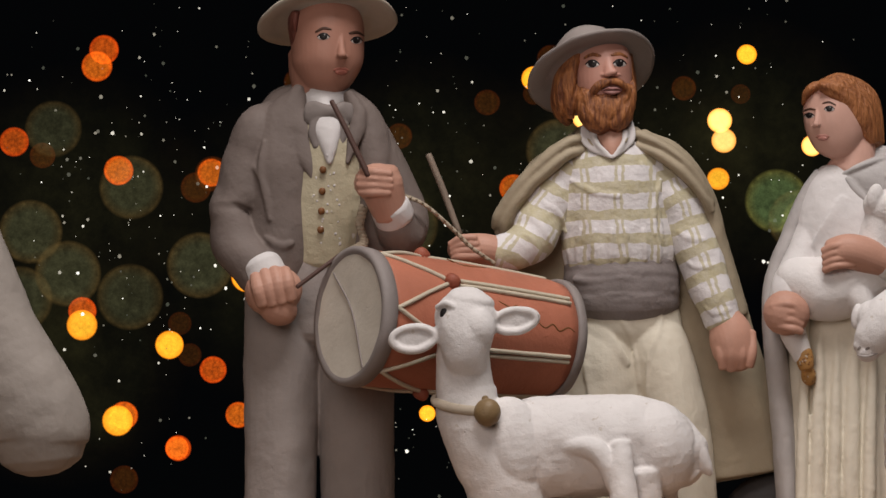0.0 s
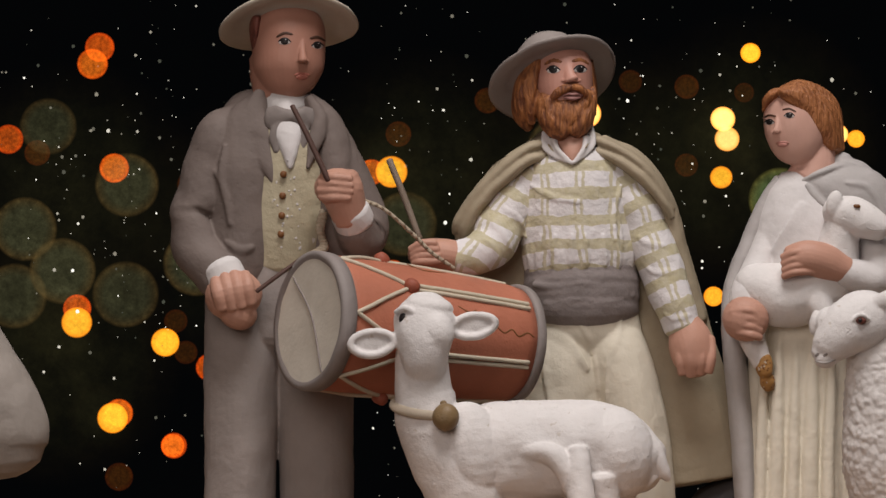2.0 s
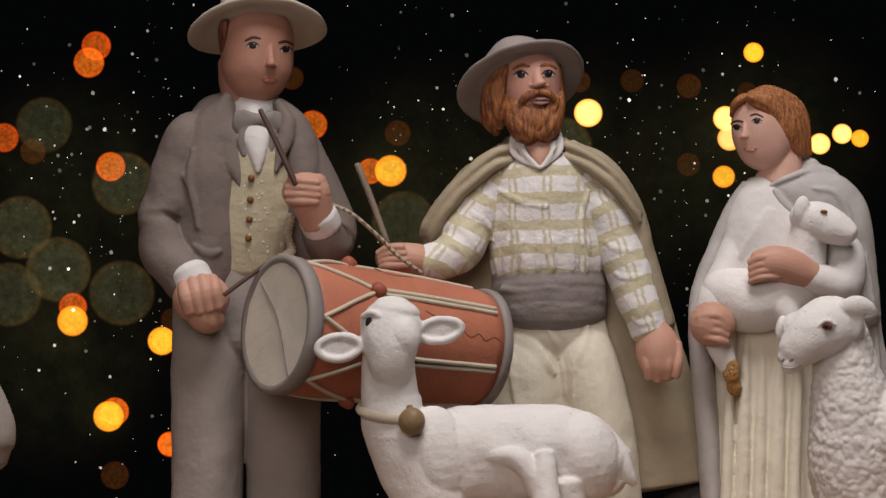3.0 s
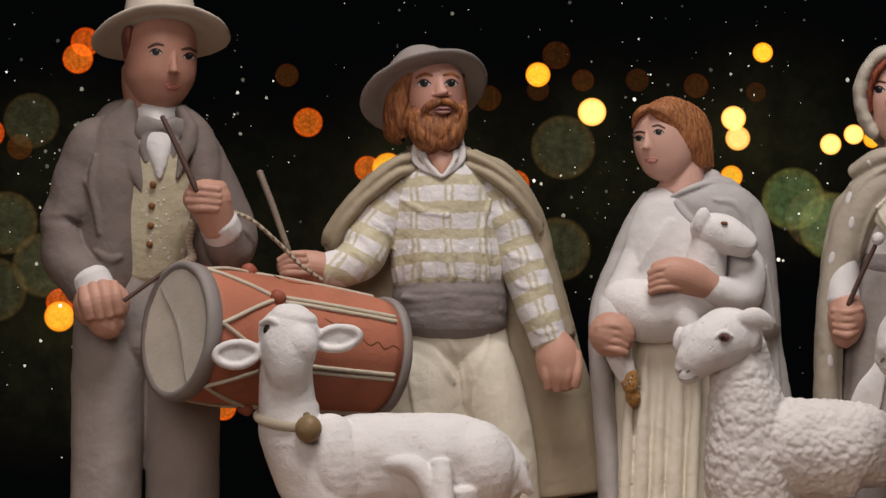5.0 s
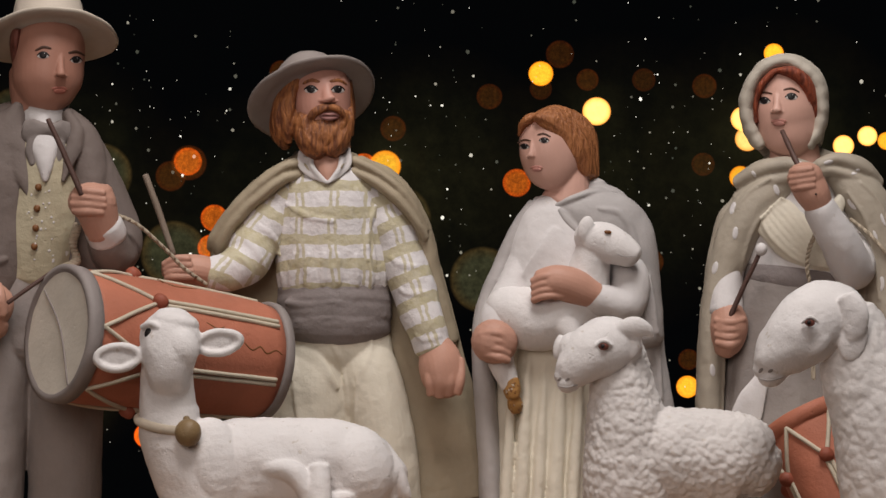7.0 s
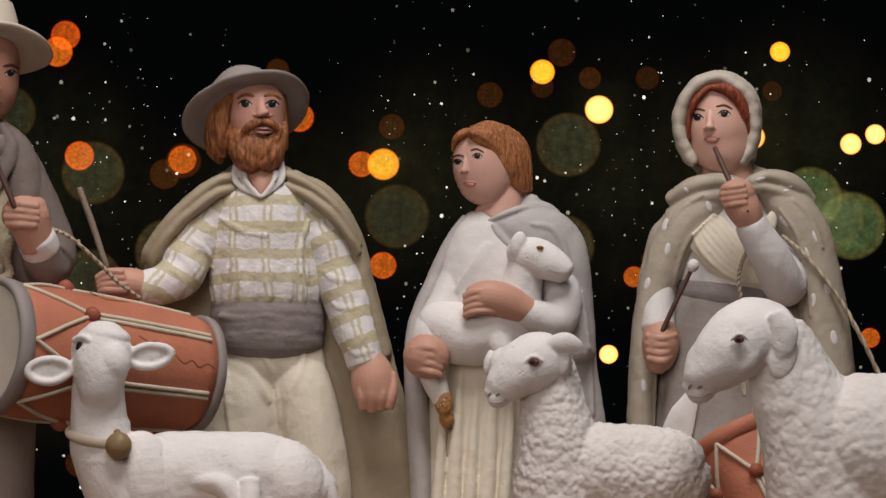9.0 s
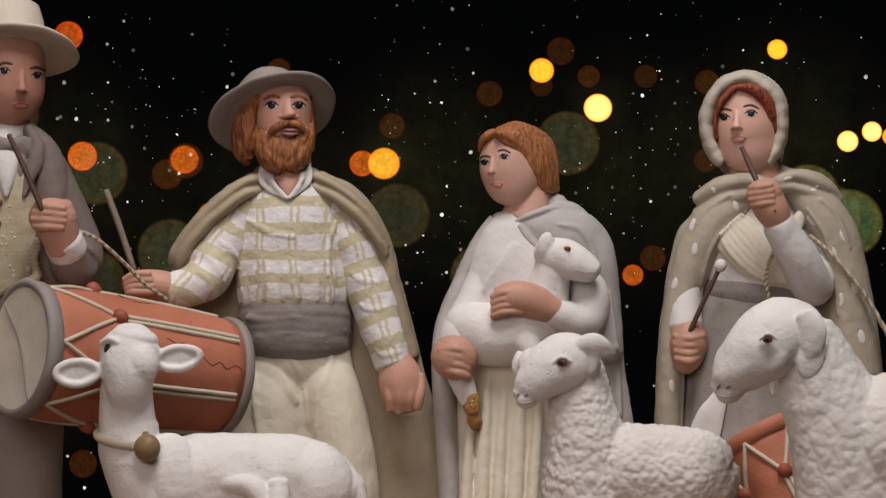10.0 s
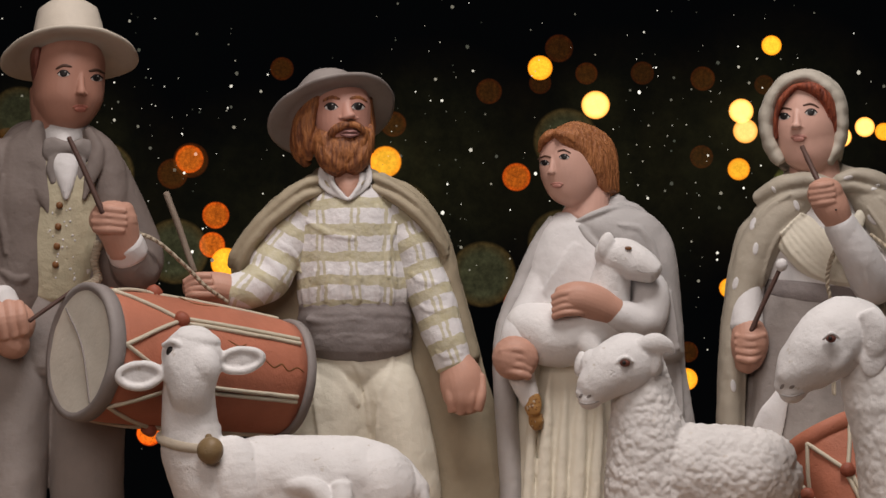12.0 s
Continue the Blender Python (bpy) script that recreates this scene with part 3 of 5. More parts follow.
# ---- the bearded shepherd ----
def shepherd():
    k = Clay(BOARD_A, 1.6, 9.4)
    D = 0
    # trousers
    k.tube([(1008, 540, D, 95, 60), (1010, 590, D, 100, 60), (1012, 625, D, 102, 46), (1014, 660, D, 98, 26)], CREAM, 40, 8, folds(6, 0.02, 0.4))
    k.tube([(972, 580, D, 50, 46), (967, 640, D + 4, 72, 62), (968, 700, D + 6, 74, 60), (964, 800, D + 6, 78, 58), (958, 900, D + 4, 66, 58), (950, 985, D, 62, 58)], CREAM, 32, 8, folds(5, 0.035, 0.2), ends=(0.5, 0))
    k.tube([(1050, 580, D + 2, 46, 46), (1066, 625, D + 4, 56, 60), (1086, 690, D + 8, 56, 62), (1102, 780, D + 8, 58, 62), (1112, 870, D + 6, 56, 60), (1116, 985, D + 2, 56, 58)], CREAM, 32, 8, folds(5, 0.035, 1.8), ends=(0.5, 0))
    k.tube([(1034, 610, D, 32, 40), (1036, 700, D - 4, 28, 40), (1038, 800, D - 10, 24, 36)], CREAM, 24, 6)
    k.crease([(1000, 572), (1022, 610), (1034, 660), (1040, 740)], 7, CREAM, 2)
    k.crease([(1072, 566), (1068, 600), (1052, 650), (1048, 720)], 7, CREAM, 2)
    k.crease([(925, 590), (975, 610), (1012, 660)], 14, CREAM, 2.5)
    k.crease([(935, 580), (945, 660), (955, 740)], 12, CREAM, 2)
    k.settle()
    for u in (952, 1118):
        k.tube([(u, 970, D + 40, 56, 70), (u, 1010, D + 50, 58, 90)], DARK_BASE, 20, 4)
    # shirt
    k.tube([(988, 262, D, 42, 40), (990, 292, D + 4, 84, 56), (992, 340, D + 8, 98, 64), (995, 400, D + 10, 99, 66), (1002, 450, D + 12, 101, 66), (1004, 488, D + 6, 96, 62)], SHIRT, 44, 8,
           lambda th, s: 1 + 0.012 * math.sin(11 * th + 5 * s) + 0.02 * (s > 0.75) * math.sin(17 * th), ends=(0.05, 0.5))
    for i, (u, v) in enumerate([(945, 474), (980, 476), (1018, 470), (1055, 468)]):
        k.ball((u, v, D + 62 - abs(u - 1000) * 0.32), (19, 9, 10), SHIRT, -6)
    for u, lean in ((925, 8), (952, 5), (985, 2), (1012, -2), (1046, -4), (1072, -8)):
        k.crease([(u + lean, 418), (u + lean * 0.4, 448), (u, 474)], 6, SHIRT, 3)
    k.crease([(915, 330), (955, 352), (1000, 360)], 6, SHIRT, 3)
    k.crease([(1075, 330), (1060, 380), (1064, 430)], 7, SHIRT, 4)
    k.crease([(1040, 300), (1062, 360), (1078, 440)], 5, SHIRT, 3)
    k.settle()
    # sash
    k.tube([(1004, 476, D + 6, 99, 68), (1005, 500, D + 6, 102, 72), (1006, 530, D + 6, 102, 72), (1006, 556, D + 4, 101, 70)], GREY_SASH, 48, 8,
           lambda th, s: 1 + 0.007 * math.sin(3.0 * math.sin(th) + 22 * s) + 0.004 * math.sin(2 * th + 40 * s))
    k.tube([(920, 505, D + 50, 6, 6), (960, 510, D + 66, 9, 6), (1010, 504, D + 74, 7, 6), (1060, 508, D + 62, 5, 6)], GREY_SASH, 12, 6)
    k.tube([(940, 540, D + 56, 5, 6), (990, 532, D + 72, 7, 6), (1050, 536, D + 66, 7, 6), (1096, 524, D + 36, 4, 6)], GREY_SASH, 12, 6)
    k.ball((1290, 960, D - 70), (120, 118, 50), DARK_BASE, 0, 28, 0.05, 30)
    # arms
    k.tube([(922, 312, D, 40, 42), (890, 350, D + 6, 43, 46), (862, 405, D + 26, 43, 44), (842, 440, D + 48, 40, 40), (806, 455, D + 66, 35, 34), (780, 460, D + 74, 30, 30)], SLEEVE_NEAR, 30, 8,
           lambda th, s: 1 + 0.035 * math.sin(26 * s + th))
    k.tube([(790, 458, D + 72, 27, 27), (755, 452, D + 80, 28, 26), (722, 452, D + 84, 26, 24), (704, 452, D + 84, 16, 16)], SKIN, 20, 5)
    for i in range(4):
        k.tube([(745 + i * 3, 432 + i * 11, D + 104, 7, 7), (720, 434 + i * 10, D + 106, 8, 8), (700 + i * 2, 444 + i * 8, D + 98, 7, 7)], SKIN, 10, 4)
    k.tube([(1062, 310, D, 36, 42), (1094, 350, D + 2, 40, 46), (1118, 410, D + 8, 42, 46), (1146, 480, D + 20, 40, 42), (1168, 540, D + 30, 36, 38), (1184, 582, D + 34, 33, 34)], SLEEVE_FAR, 30, 8,
           lambda th, s: 1 + 0.03 * math.sin(24 * s + th))
    k.tube([(1184, 572, D + 34, 28, 28), (1196, 605, D + 40, 40, 32), (1202, 640, D + 42, 37, 30), (1204, 660, D + 40, 26, 22)], SKIN, 24, 6)
    for i in range(4):
        k.tube([(1176 + i * 19, 600, D + 56 - abs(i - 1.4) * 5, 8, 8), (1178 + i * 18, 636, D + 66 - abs(i - 1.4) * 5, 10, 9), (1182 + i * 15, 668 - abs(i - 1) * 4, D + 54, 9, 8)], SKIN, 12, 5)
    for line in ([(868, 372), (892, 392), (908, 424)], [(846, 396), (868, 424), (880, 452)], [(826, 426), (846, 440), (858, 470)], [(1104, 420), (1126, 436), (1150, 438)], [(1120, 476), (1146, 486), (1170, 482)], [(1150, 556), (1172, 566), (1196, 560)]):
        k.crease(line, 7, SLEEVE_FAR if line[0][0] > 1000 else SLEEVE_NEAR, 2)
    k.settle()
    # cape: back, shoulder rolls
    k.tube([(985, 246, D - 30, 62, 36), (984, 290, D - 36, 98, 44), (974, 345, D - 40, 152, 46), (978, 410, D - 44, 186, 46), (1014, 500, D - 48, 190, 46), (1046, 620, D - 50, 192, 46),
            (1072, 740, D - 52, 204, 46), (1084, 830, D - 54, 212, 48), (1090, 872, D - 54, 212, 48)], CLOAK_TAN, 56, 8, folds(13, 0.02, 0.5), ends=(0.5, 0.12))
    for side, a, b in ((0, 0, 2), (1, 21, 6)):
        k.tube([(938, 256 + a, D + 24 + b, 9, 14), (908, 266 + a, D + 34 + b, 11, 20), (862, 302 + a, D + 34 + b, 12, 22), (822, 346 + a, D + 26 + b, 12, 22), (792 + side * 8, 392 + a * 0.7, D + 12 + b, 13, 18), (781 + side * 20, 412 + a, D, 6, 10)], CLOAK_TAN, 20, 8)
        k.tube([(1034, 250 + a, D + 22 + b, 9, 14), (1068, 264 + a, D + 32 + b, 10, 20), (1112, 296 + a, D + 30 + b, 11, 22), (1146, 336 + a, D + 20 + b, 10, 20), (1163, 372 + a * 0.6, D + 8 + b, 8, 14)], CLOAK_TAN, 20, 8)
    k.tube([(930, 262, D + 6, 20, 30), (884, 316, D, 32, 40), (836, 374, D - 6, 34, 42), (815, 430, D - 14, 36, 40)], CLOAK_TAN, 24, 8)
    k.tube([(1040, 258, D + 4, 20, 30), (1096, 305, D - 4, 36, 40), (1146, 366, D - 14, 28, 38), (1172, 450, D - 24, 24, 36), (1206, 570, D - 34, 24, 36)], CLOAK_TAN, 24, 8)
    # collar, neck
    k.tube([(985, 215, D + 8, 42, 40), (988, 262, D + 10, 40, 38), (990, 284, D + 16, 30, 36)], SKIN, 26, 5)
    k.tube([(986, 245, D + 34, 30, 18), (988, 270, D + 54, 17, 10), (989, 290, D + 64, 3, 4)], SKIN, 18, 5)
    k.tube([(944, 236, D + 30, 9, 6), (944, 260, D + 44, 11, 3), (962, 279, D + 56, 7, 3), (986, 291, D + 67, 3, 4)], WHITE, 18, 7)
    k.tube([(1020, 230, D + 30, 8, 6), (1022, 254, D + 43, 10, 3), (1010, 275, D + 56, 7, 3), (991, 291, D + 67, 3, 4)], WHITE, 18, 7)
    k.tube([(956, 246, D + 44, 6, 5), (964, 268, D + 58, 5, 4), (988, 292, D + 66, 4, 4)], WHITE, 12, 5)
    k.tube([(1012, 244, D + 44, 6, 5), (1008, 268, D + 58, 5, 4), (990, 292, D + 66, 4, 4)], WHITE, 12, 5)
    k.tree = None
    k.dab(951, 264, 9, 2.4, CLOAK_TAN, 50, 0.5)
    k.dab(1016, 259, 8, 2.2, CLOAK_TAN, -52, 0.5)
    k.settle()
    # head
    k.tube([(974, 100, D + 2, 44, 42), (974, 122, D + 10, 52, 54), (974, 155, D + 14, 52, 56), (976, 190, D + 16, 46, 48), (978, 222, D + 18, 30, 34)], FACE, 36, 8)
    k.face([(955, 126), (1003, 125)], (987, 144), (988, 171), 11.6, HAIR_GINGER, lips=False, wide=1.7, bushy=0.42)
    # beard in one full form, moustache, mouth
    k.ball((976, 206, D + 38), (49, 41, 36), HAIR_GINGER, 0, 32, 0.06, 12)
    k.ball((950, 188, D + 36), (28, 30, 30), HAIR_GINGER, -20, 24, 0.06, 12)
    k.ball((1006, 186, D + 36), (20, 30, 30), HAIR_GINGER, 14, 24, 0.06, 12)
    k.tube([(932, 166, D + 22, 8, 18), (940, 190, D + 34, 18, 24), (956, 216, D + 46, 26, 26), (978, 232, D + 48, 24, 24)], HAIR_GINGER, 22, 7, lump=2)
    k.tube([(1025, 162, D + 20, 6, 16), (1021, 188, D + 34, 12, 20), (1008, 214, D + 46, 20, 22), (988, 232, D + 48, 22, 22)], HAIR_GINGER, 22, 7, lump=2)
    k.tube([(990, 156, D + 71, 6, 5), (974, 160, D + 71, 8, 7), (960, 170, D + 66, 8, 8), (952, 184, D + 58, 5, 7)], HAIR_GINGER, 16, 6)
    k.tube([(990, 156, D + 71, 6, 5), (1003, 159, D + 69, 7, 7), (1013, 169, D + 62, 6, 8), (1018, 182, D + 54, 4, 7)], HAIR_GINGER, 16, 6)
    k.tube([(972, 173, D + 66, 2.5, 4), (981, 169, D + 69, 3.2, 5), (989, 170, D + 70, 2.8, 5), (997, 169, D + 68, 3.2, 5), (1005, 172, D + 64, 2.5, 4)], MAUVE, 14, 6, lump=0, soft=False)
    k.tube([(974, 175, D + 66, 2.5, 4), (989, 177, D + 70, 4, 5), (1003, 175, D + 64, 2.5, 4)], MAUVE, 14, 6, lump=0, soft=False)
    # hair at the side
    k.tube([(930, 104, D + 12, 10, 34), (912, 142, D + 10, 19, 38), (904, 178, D + 6, 22, 36), (904, 208, D + 2, 18, 30), (914, 230, D, 9, 18)], HAIR_GINGER, 24, 8, lump=2)
    k.tube([(928, 112, D + 38, 6, 10), (918, 150, D + 42, 9, 10), (914, 190, D + 38, 10, 10), (918, 220, D + 30, 7, 8)], HAIR_GINGER, 16, 6, lump=2)
    k.tube([(1022, 110, D - 4, 6, 26), (1028, 160, D - 10, 7, 28), (1026, 204, D - 10, 7, 24)], HAIR_GINGER, 18, 6)
    k.settle()
    k.combed([(926, 118), (900, 150), (890, 184), (898, 214)], [(934, 120), (928, 150), (924, 186), (922, 214)], 9, 2.6, HAIR_GINGER, 2.0)
    k.combed([(936, 172), (942, 198), (956, 224), (968, 240)], [(962, 184), (970, 200), (976, 224), (982, 242)], 9, 2.3, HAIR_GINGER, 1.8)
    k.combed([(1024, 172), (1020, 196), (1008, 222), (996, 238)], [(1002, 190), (999, 200), (994, 224), (986, 242)], 8, 2.3, HAIR_GINGER, 1.8)
    # hat
    ax = (-0.25, -0.76, -0.60)
    c = (957, 138, D - 8)
    k.lathe(c, ax, [(54, -10), (56, 0), (86, -2), (110, -4), (117, -1), (115, 3), (88, 6), (62, 10), (58, 34), (54, 58), (43, 70), (20, 74), (0.1, 71)], HAT_GREY, 64,
            lambda th, r: (1.0 + 0.02 * math.sin(3 * th + 1), 6.0 * (r / 117) ** 2 * math.cos(2 * th + 0.4) if r > 70 else 0.0))
    return k.thing("clay_figurine", "clay bearded shepherd figurine in plaid shirt and tan cape", "figurine", foot(BOARD_A, 1010, D), "clay crib figurines")


# ---- the woman with the lamb ----
def lamb_woman():
    k = Clay(BOARD_B, 1.5, 17.2, skin=FACE_PALE)
    D = 0
    # cloak
    k.tube([(1086, 322, D - 14, 50, 36), (1088, 345, D - 16, 84, 46), (1090, 400, D - 20, 106, 54), (1082, 480, D - 24, 138, 58), (1072, 550, D - 28, 160, 60), (1076, 640, D - 30, 164, 60),
            (1088, 760, D - 30, 172, 62), (1096, 880, D - 30, 180, 64), (1098, 985, D - 30, 184, 66)], CLOAK_GREY, 52, 8, folds(11, 0.018, 0.7), ends=(0.5, 0))
    k.tube([(1002, 350, D + 16, 8, 14), (980, 392, D + 12, 14, 22), (950, 460, D + 10, 16, 28), (918, 540, D + 12, 16, 30), (916, 640, D + 22, 20, 34), (928, 780, D + 22, 22, 36), (938, 985, D + 20, 24, 38)], CLOAK_GREY, 22, 8, ends=(0.5, 0))
    k.tube([(1050, 352, D + 32, 8, 12), (1078, 366, D + 36, 28, 20), (1126, 382, D + 26, 56, 34), (1164, 412, D + 10, 56, 44), (1188, 490, D, 42, 48), (1202, 590, D - 4, 36, 46)], CLOAK_GREY, 32, 9)
    k.tube([(1042, 356, D + 44, 4, 6), (1078, 340, D + 42, 7, 12), (1122, 331, D + 22, 8, 18), (1166, 346, D, 8, 20)], CLOAK_GREY, 20, 7)
    k.tube([(1176, 430, D + 46, 7, 8), (1184, 490, D + 52, 9, 9), (1194, 560, D + 46, 6, 8)], CLOAK_GREY, 14, 6)
    # dress
    k.tube([(1046, 348, D + 4, 40, 38), (1040, 390, D + 12, 66, 50), (1040, 450, D + 16, 84, 58), (1044, 520, D + 16, 92, 60), (1046, 570, D + 12, 90, 56)], WHITE, 36, 8, folds(8, 0.015), ends=(0.1, 0.5))
    k.tube([(1036, 540, D + 8, 84, 58), (1032, 640, D + 10, 88, 60), (1030, 760, D + 12, 94, 62), (1028, 880, D + 14, 100, 64), (1026, 985, D + 14, 104, 66)], CREAM, 72, 8, lambda th, s: 1 + s ** 0.5 * (0.040 * math.sin(7 * th + 0.3) + 0.030 * math.sin(12 * th + 1.7 + s)), ends=(0.5, 0))
    for u, w in ((965, 9), (992, 11), (1022, 9), (1052, 12), (1084, 9)):
        k.tube([(u + 8, 600, D + 60, 4, 6), (u, 720, D + 69, w, 10), (u - 8, 880, D + 75, w * 1.3, 13), (u - 12, 985, D + 75, w * 1.3, 13)], CREAM, 12, 8, ends=(0.5, 0))
    k.crease([(1046, 396), (1024, 440), (990, 484)], 16, WHITE, 1.6)
    for line in ([(1120, 360), (1160, 372), (1184, 420), (1196, 500)], [(1210, 480), (1222, 580), (1232, 700)], [(1050, 362), (1066, 384), (1086, 404)]):
        k.crease(line, 7, CLOAK_GREY, 3.5)
    k.settle()
    # neck and head, face turned to the side
    k.tube([(1066, 280, D - 2, 36, 34), (1068, 318, D + 8, 36, 38), (1064, 345, D + 14, 36, 36), (1050, 362, D + 16, 40, 34), (1034, 382, D + 30, 12, 26)], FACE_PALE, 24, 6)
    k.tube([(1030, 210, D + 8, 42, 44), (1031, 226, D + 12, 52, 52), (1033, 250, D + 16, 55, 54), (1036, 275, D + 20, 54, 50), (1039, 298, D + 24, 46, 42), (1042, 315, D + 26, 32, 32), (1044, 326, D + 26, 16, 18)], FACE_PALE, 40, 8)
    k.face([(988, 251), (1023, 240)], (1000, 268), (1010, 289), 8.6, BROW, wide=1.2, bushy=0.22)
    k.ball((1053, 248, D - 20), (66, 66, 58), HAIR_AUBURN, 0, 34, 0.02, 16)
    k.ball((1096, 292, D - 14), (20, 32, 34), HAIR_AUBURN, 0, 22, 0.03, 12)
    near = [(1008, 201, 54), (1028, 211, 58), (1050, 232, 52), (1070, 262, 40), (1088, 294, 18)]
    outer = [(1012, 192, 36), (1046, 188, 22), (1084, 206, 2), (1107, 246, -8), (1110, 300, -12)]
    for i in range(6):
        t = i / 5
        k.tube([(a[0] + (b[0] - a[0]) * t, a[1] + (b[1] - a[1]) * t, D + a[2] + (b[2] - a[2]) * t + 16 * math.sin(math.pi * t), 5 if j == 0 else 11, 12) for j, (a, b) in enumerate(zip(near, outer))], HAIR_AUBURN, 20, 7)
    for u in (0, 7):
        k.tube([(1010 + u * 0.3, 196 - u * 0.3, D + 46 - u, 6, 9), (996 + u, 200 + u * 0.4, D + 46 - u, 8, 9), (983 + u, 211 + u * 0.4, D + 38 - u, 6, 9), (978 + u, 230, D + 26 - u, 3, 7)], HAIR_AUBURN, 18, 7)
    k.settle()
    k.combed([(1010, 194), (998, 197), (986, 206), (980, 222)], [(1012, 196), (1002, 202), (994, 212), (988, 222)], 5, 1.8, HAIR_AUBURN, 1.4)
    k.combed([(1020, 192), (1056, 193), (1092, 224), (1108, 264), (1106, 304)], [(1014, 202), (1034, 210), (1056, 238), (1074, 268), (1090, 298)], 15, 2.0, HAIR_AUBURN, 1.5)
    # sleeves, fists
    k.tube([(1158, 440, D + 20, 34, 40), (1176, 490, D + 40, 36, 42), (1164, 530, D + 66, 36, 38), (1130, 524, D + 88, 30, 34), (1106, 514, D + 98, 27, 30)], WHITE, 28, 8)
    k.tube([(1112, 514, D + 98, 26, 28), (1080, 500, D + 112, 32, 28), (1046, 490, D + 122, 30, 24), (1018, 492, D + 122, 24, 18)], SKIN, 24, 6, ends=(0.5, 0.7))
    for i in range(4):
        k.tube([(1056, 480 + i * 12, D + 131, 6.5, 7), (1026, 480 + i * 12, D + 136, 7.5, 8), (1004, 490 + i * 11, D + 127, 7, 7)], SKIN, 10, 5)
    k.tube([(996, 430, D + 10, 32, 36), (968, 500, D + 36, 29, 36), (942, 550, D + 72, 30, 34), (936, 580, D + 84, 29, 30)], WHITE, 26, 7)
    k.ball((936, 597, D + 108), (42, 40, 30), SKIN, 20)
    for i in range(4):
        k.tube([(910 + i * 4, 584 + i * 12, D + 123, 7, 7), (940 + i * 2, 582 + i * 14, D + 131, 8, 8), (964 - i * 1, 594 + i * 12, D + 121, 7, 7)], SKIN, 10, 5)
    return k.thing("clay_figurine", "clay woman figurine in pale grey cloak and cream dress", "figurine", foot(BOARD_B, 1060, D), "clay crib figurines")


def carried_lamb():
    k = Clay(BOARD_B, 1.8, 23.0)
    D = 70
    k.tube([(930, 552, D - 6, 26, 30), (958, 545, D, 46, 44), (1005, 556, D + 4, 58, 50), (1050, 546, D + 4, 56, 50), (1090, 520, D, 50, 46), (1104, 470, D + 4, 38, 40), (1110, 428, D + 10, 30, 32)], SHEEP_WHITE, 36, 8, lump=2.6)
    k.tube([(1094, 408, D + 14, 24, 26), (1118, 416, D + 20, 34, 32), (1144, 425, D + 24, 34, 28), (1166, 436, D + 24, 28, 24), (1178, 443, D + 24, 24, 21)], SHEEP_WHITE, 26, 7, ends=(0.7, 0.8))
    k.ball((1097, 396, D + 40), (14, 24, 9), SHEEP_WHITE, 14)
    k.ball((1137, 402, D + 50), (7.5, 4, 4), BUTTON, 6, 12, lump=0)
    # tiny pale dot set on the eye as its glint
    k.ball((1136, 400, D + 53), (2, 1.6, 2), EYE_WHITE, 0, 8, lump=0)
    k.tube([(1152, 440, D + 48, 1.5, 3), (1170, 446, D + 45, 2, 3), (1190, 444, D + 40, 1.5, 3)], CLOAK_GREY, 8, 4)
    k.tube([(1052, 540, D + 22, 24, 24), (1066, 572, D + 34, 24, 24), (1082, 606, D + 36, 18, 20), (1092, 636, D + 32, 15, 16)], SHEEP_WHITE, 22, 7)
    k.tube([(942, 590, D + 6, 26, 26), (948, 630, D + 14, 24, 24), (958, 660, D + 18, 19, 19), (964, 676, D + 20, 16, 16)], SHEEP_WHITE, 22, 7)
    k.tube([(965, 666, D + 22, 14.5, 15), (968, 682, D + 22, 15.5, 16), (970, 694, D + 22, 13, 14)], HOOF, 20, 5)
    k.tube([(972, 700, D + 12, 12.5, 13), (974, 711, D + 12, 14, 14), (976, 720, D + 12, 10, 11)], HOOF, 20, 5)
    for i in range(34):
        a = random.random()
        k.dab(968 + random.uniform(-11, 11) + 7 * (a > 0.6), (680 if a < 0.6 else 710) + random.uniform(-10, 10), random.uniform(1, 2.6), random.uniform(0.8, 2), BUTTON if i % 3 else PALE_BAND, 90 * a, 0.4, 7)
    k.settle()
    return k.thing("lamb_figurine", "white clay lamb with brown hooves held in a figurine's arms", "lamb figurine", BOARD_B(1010, 560, D))


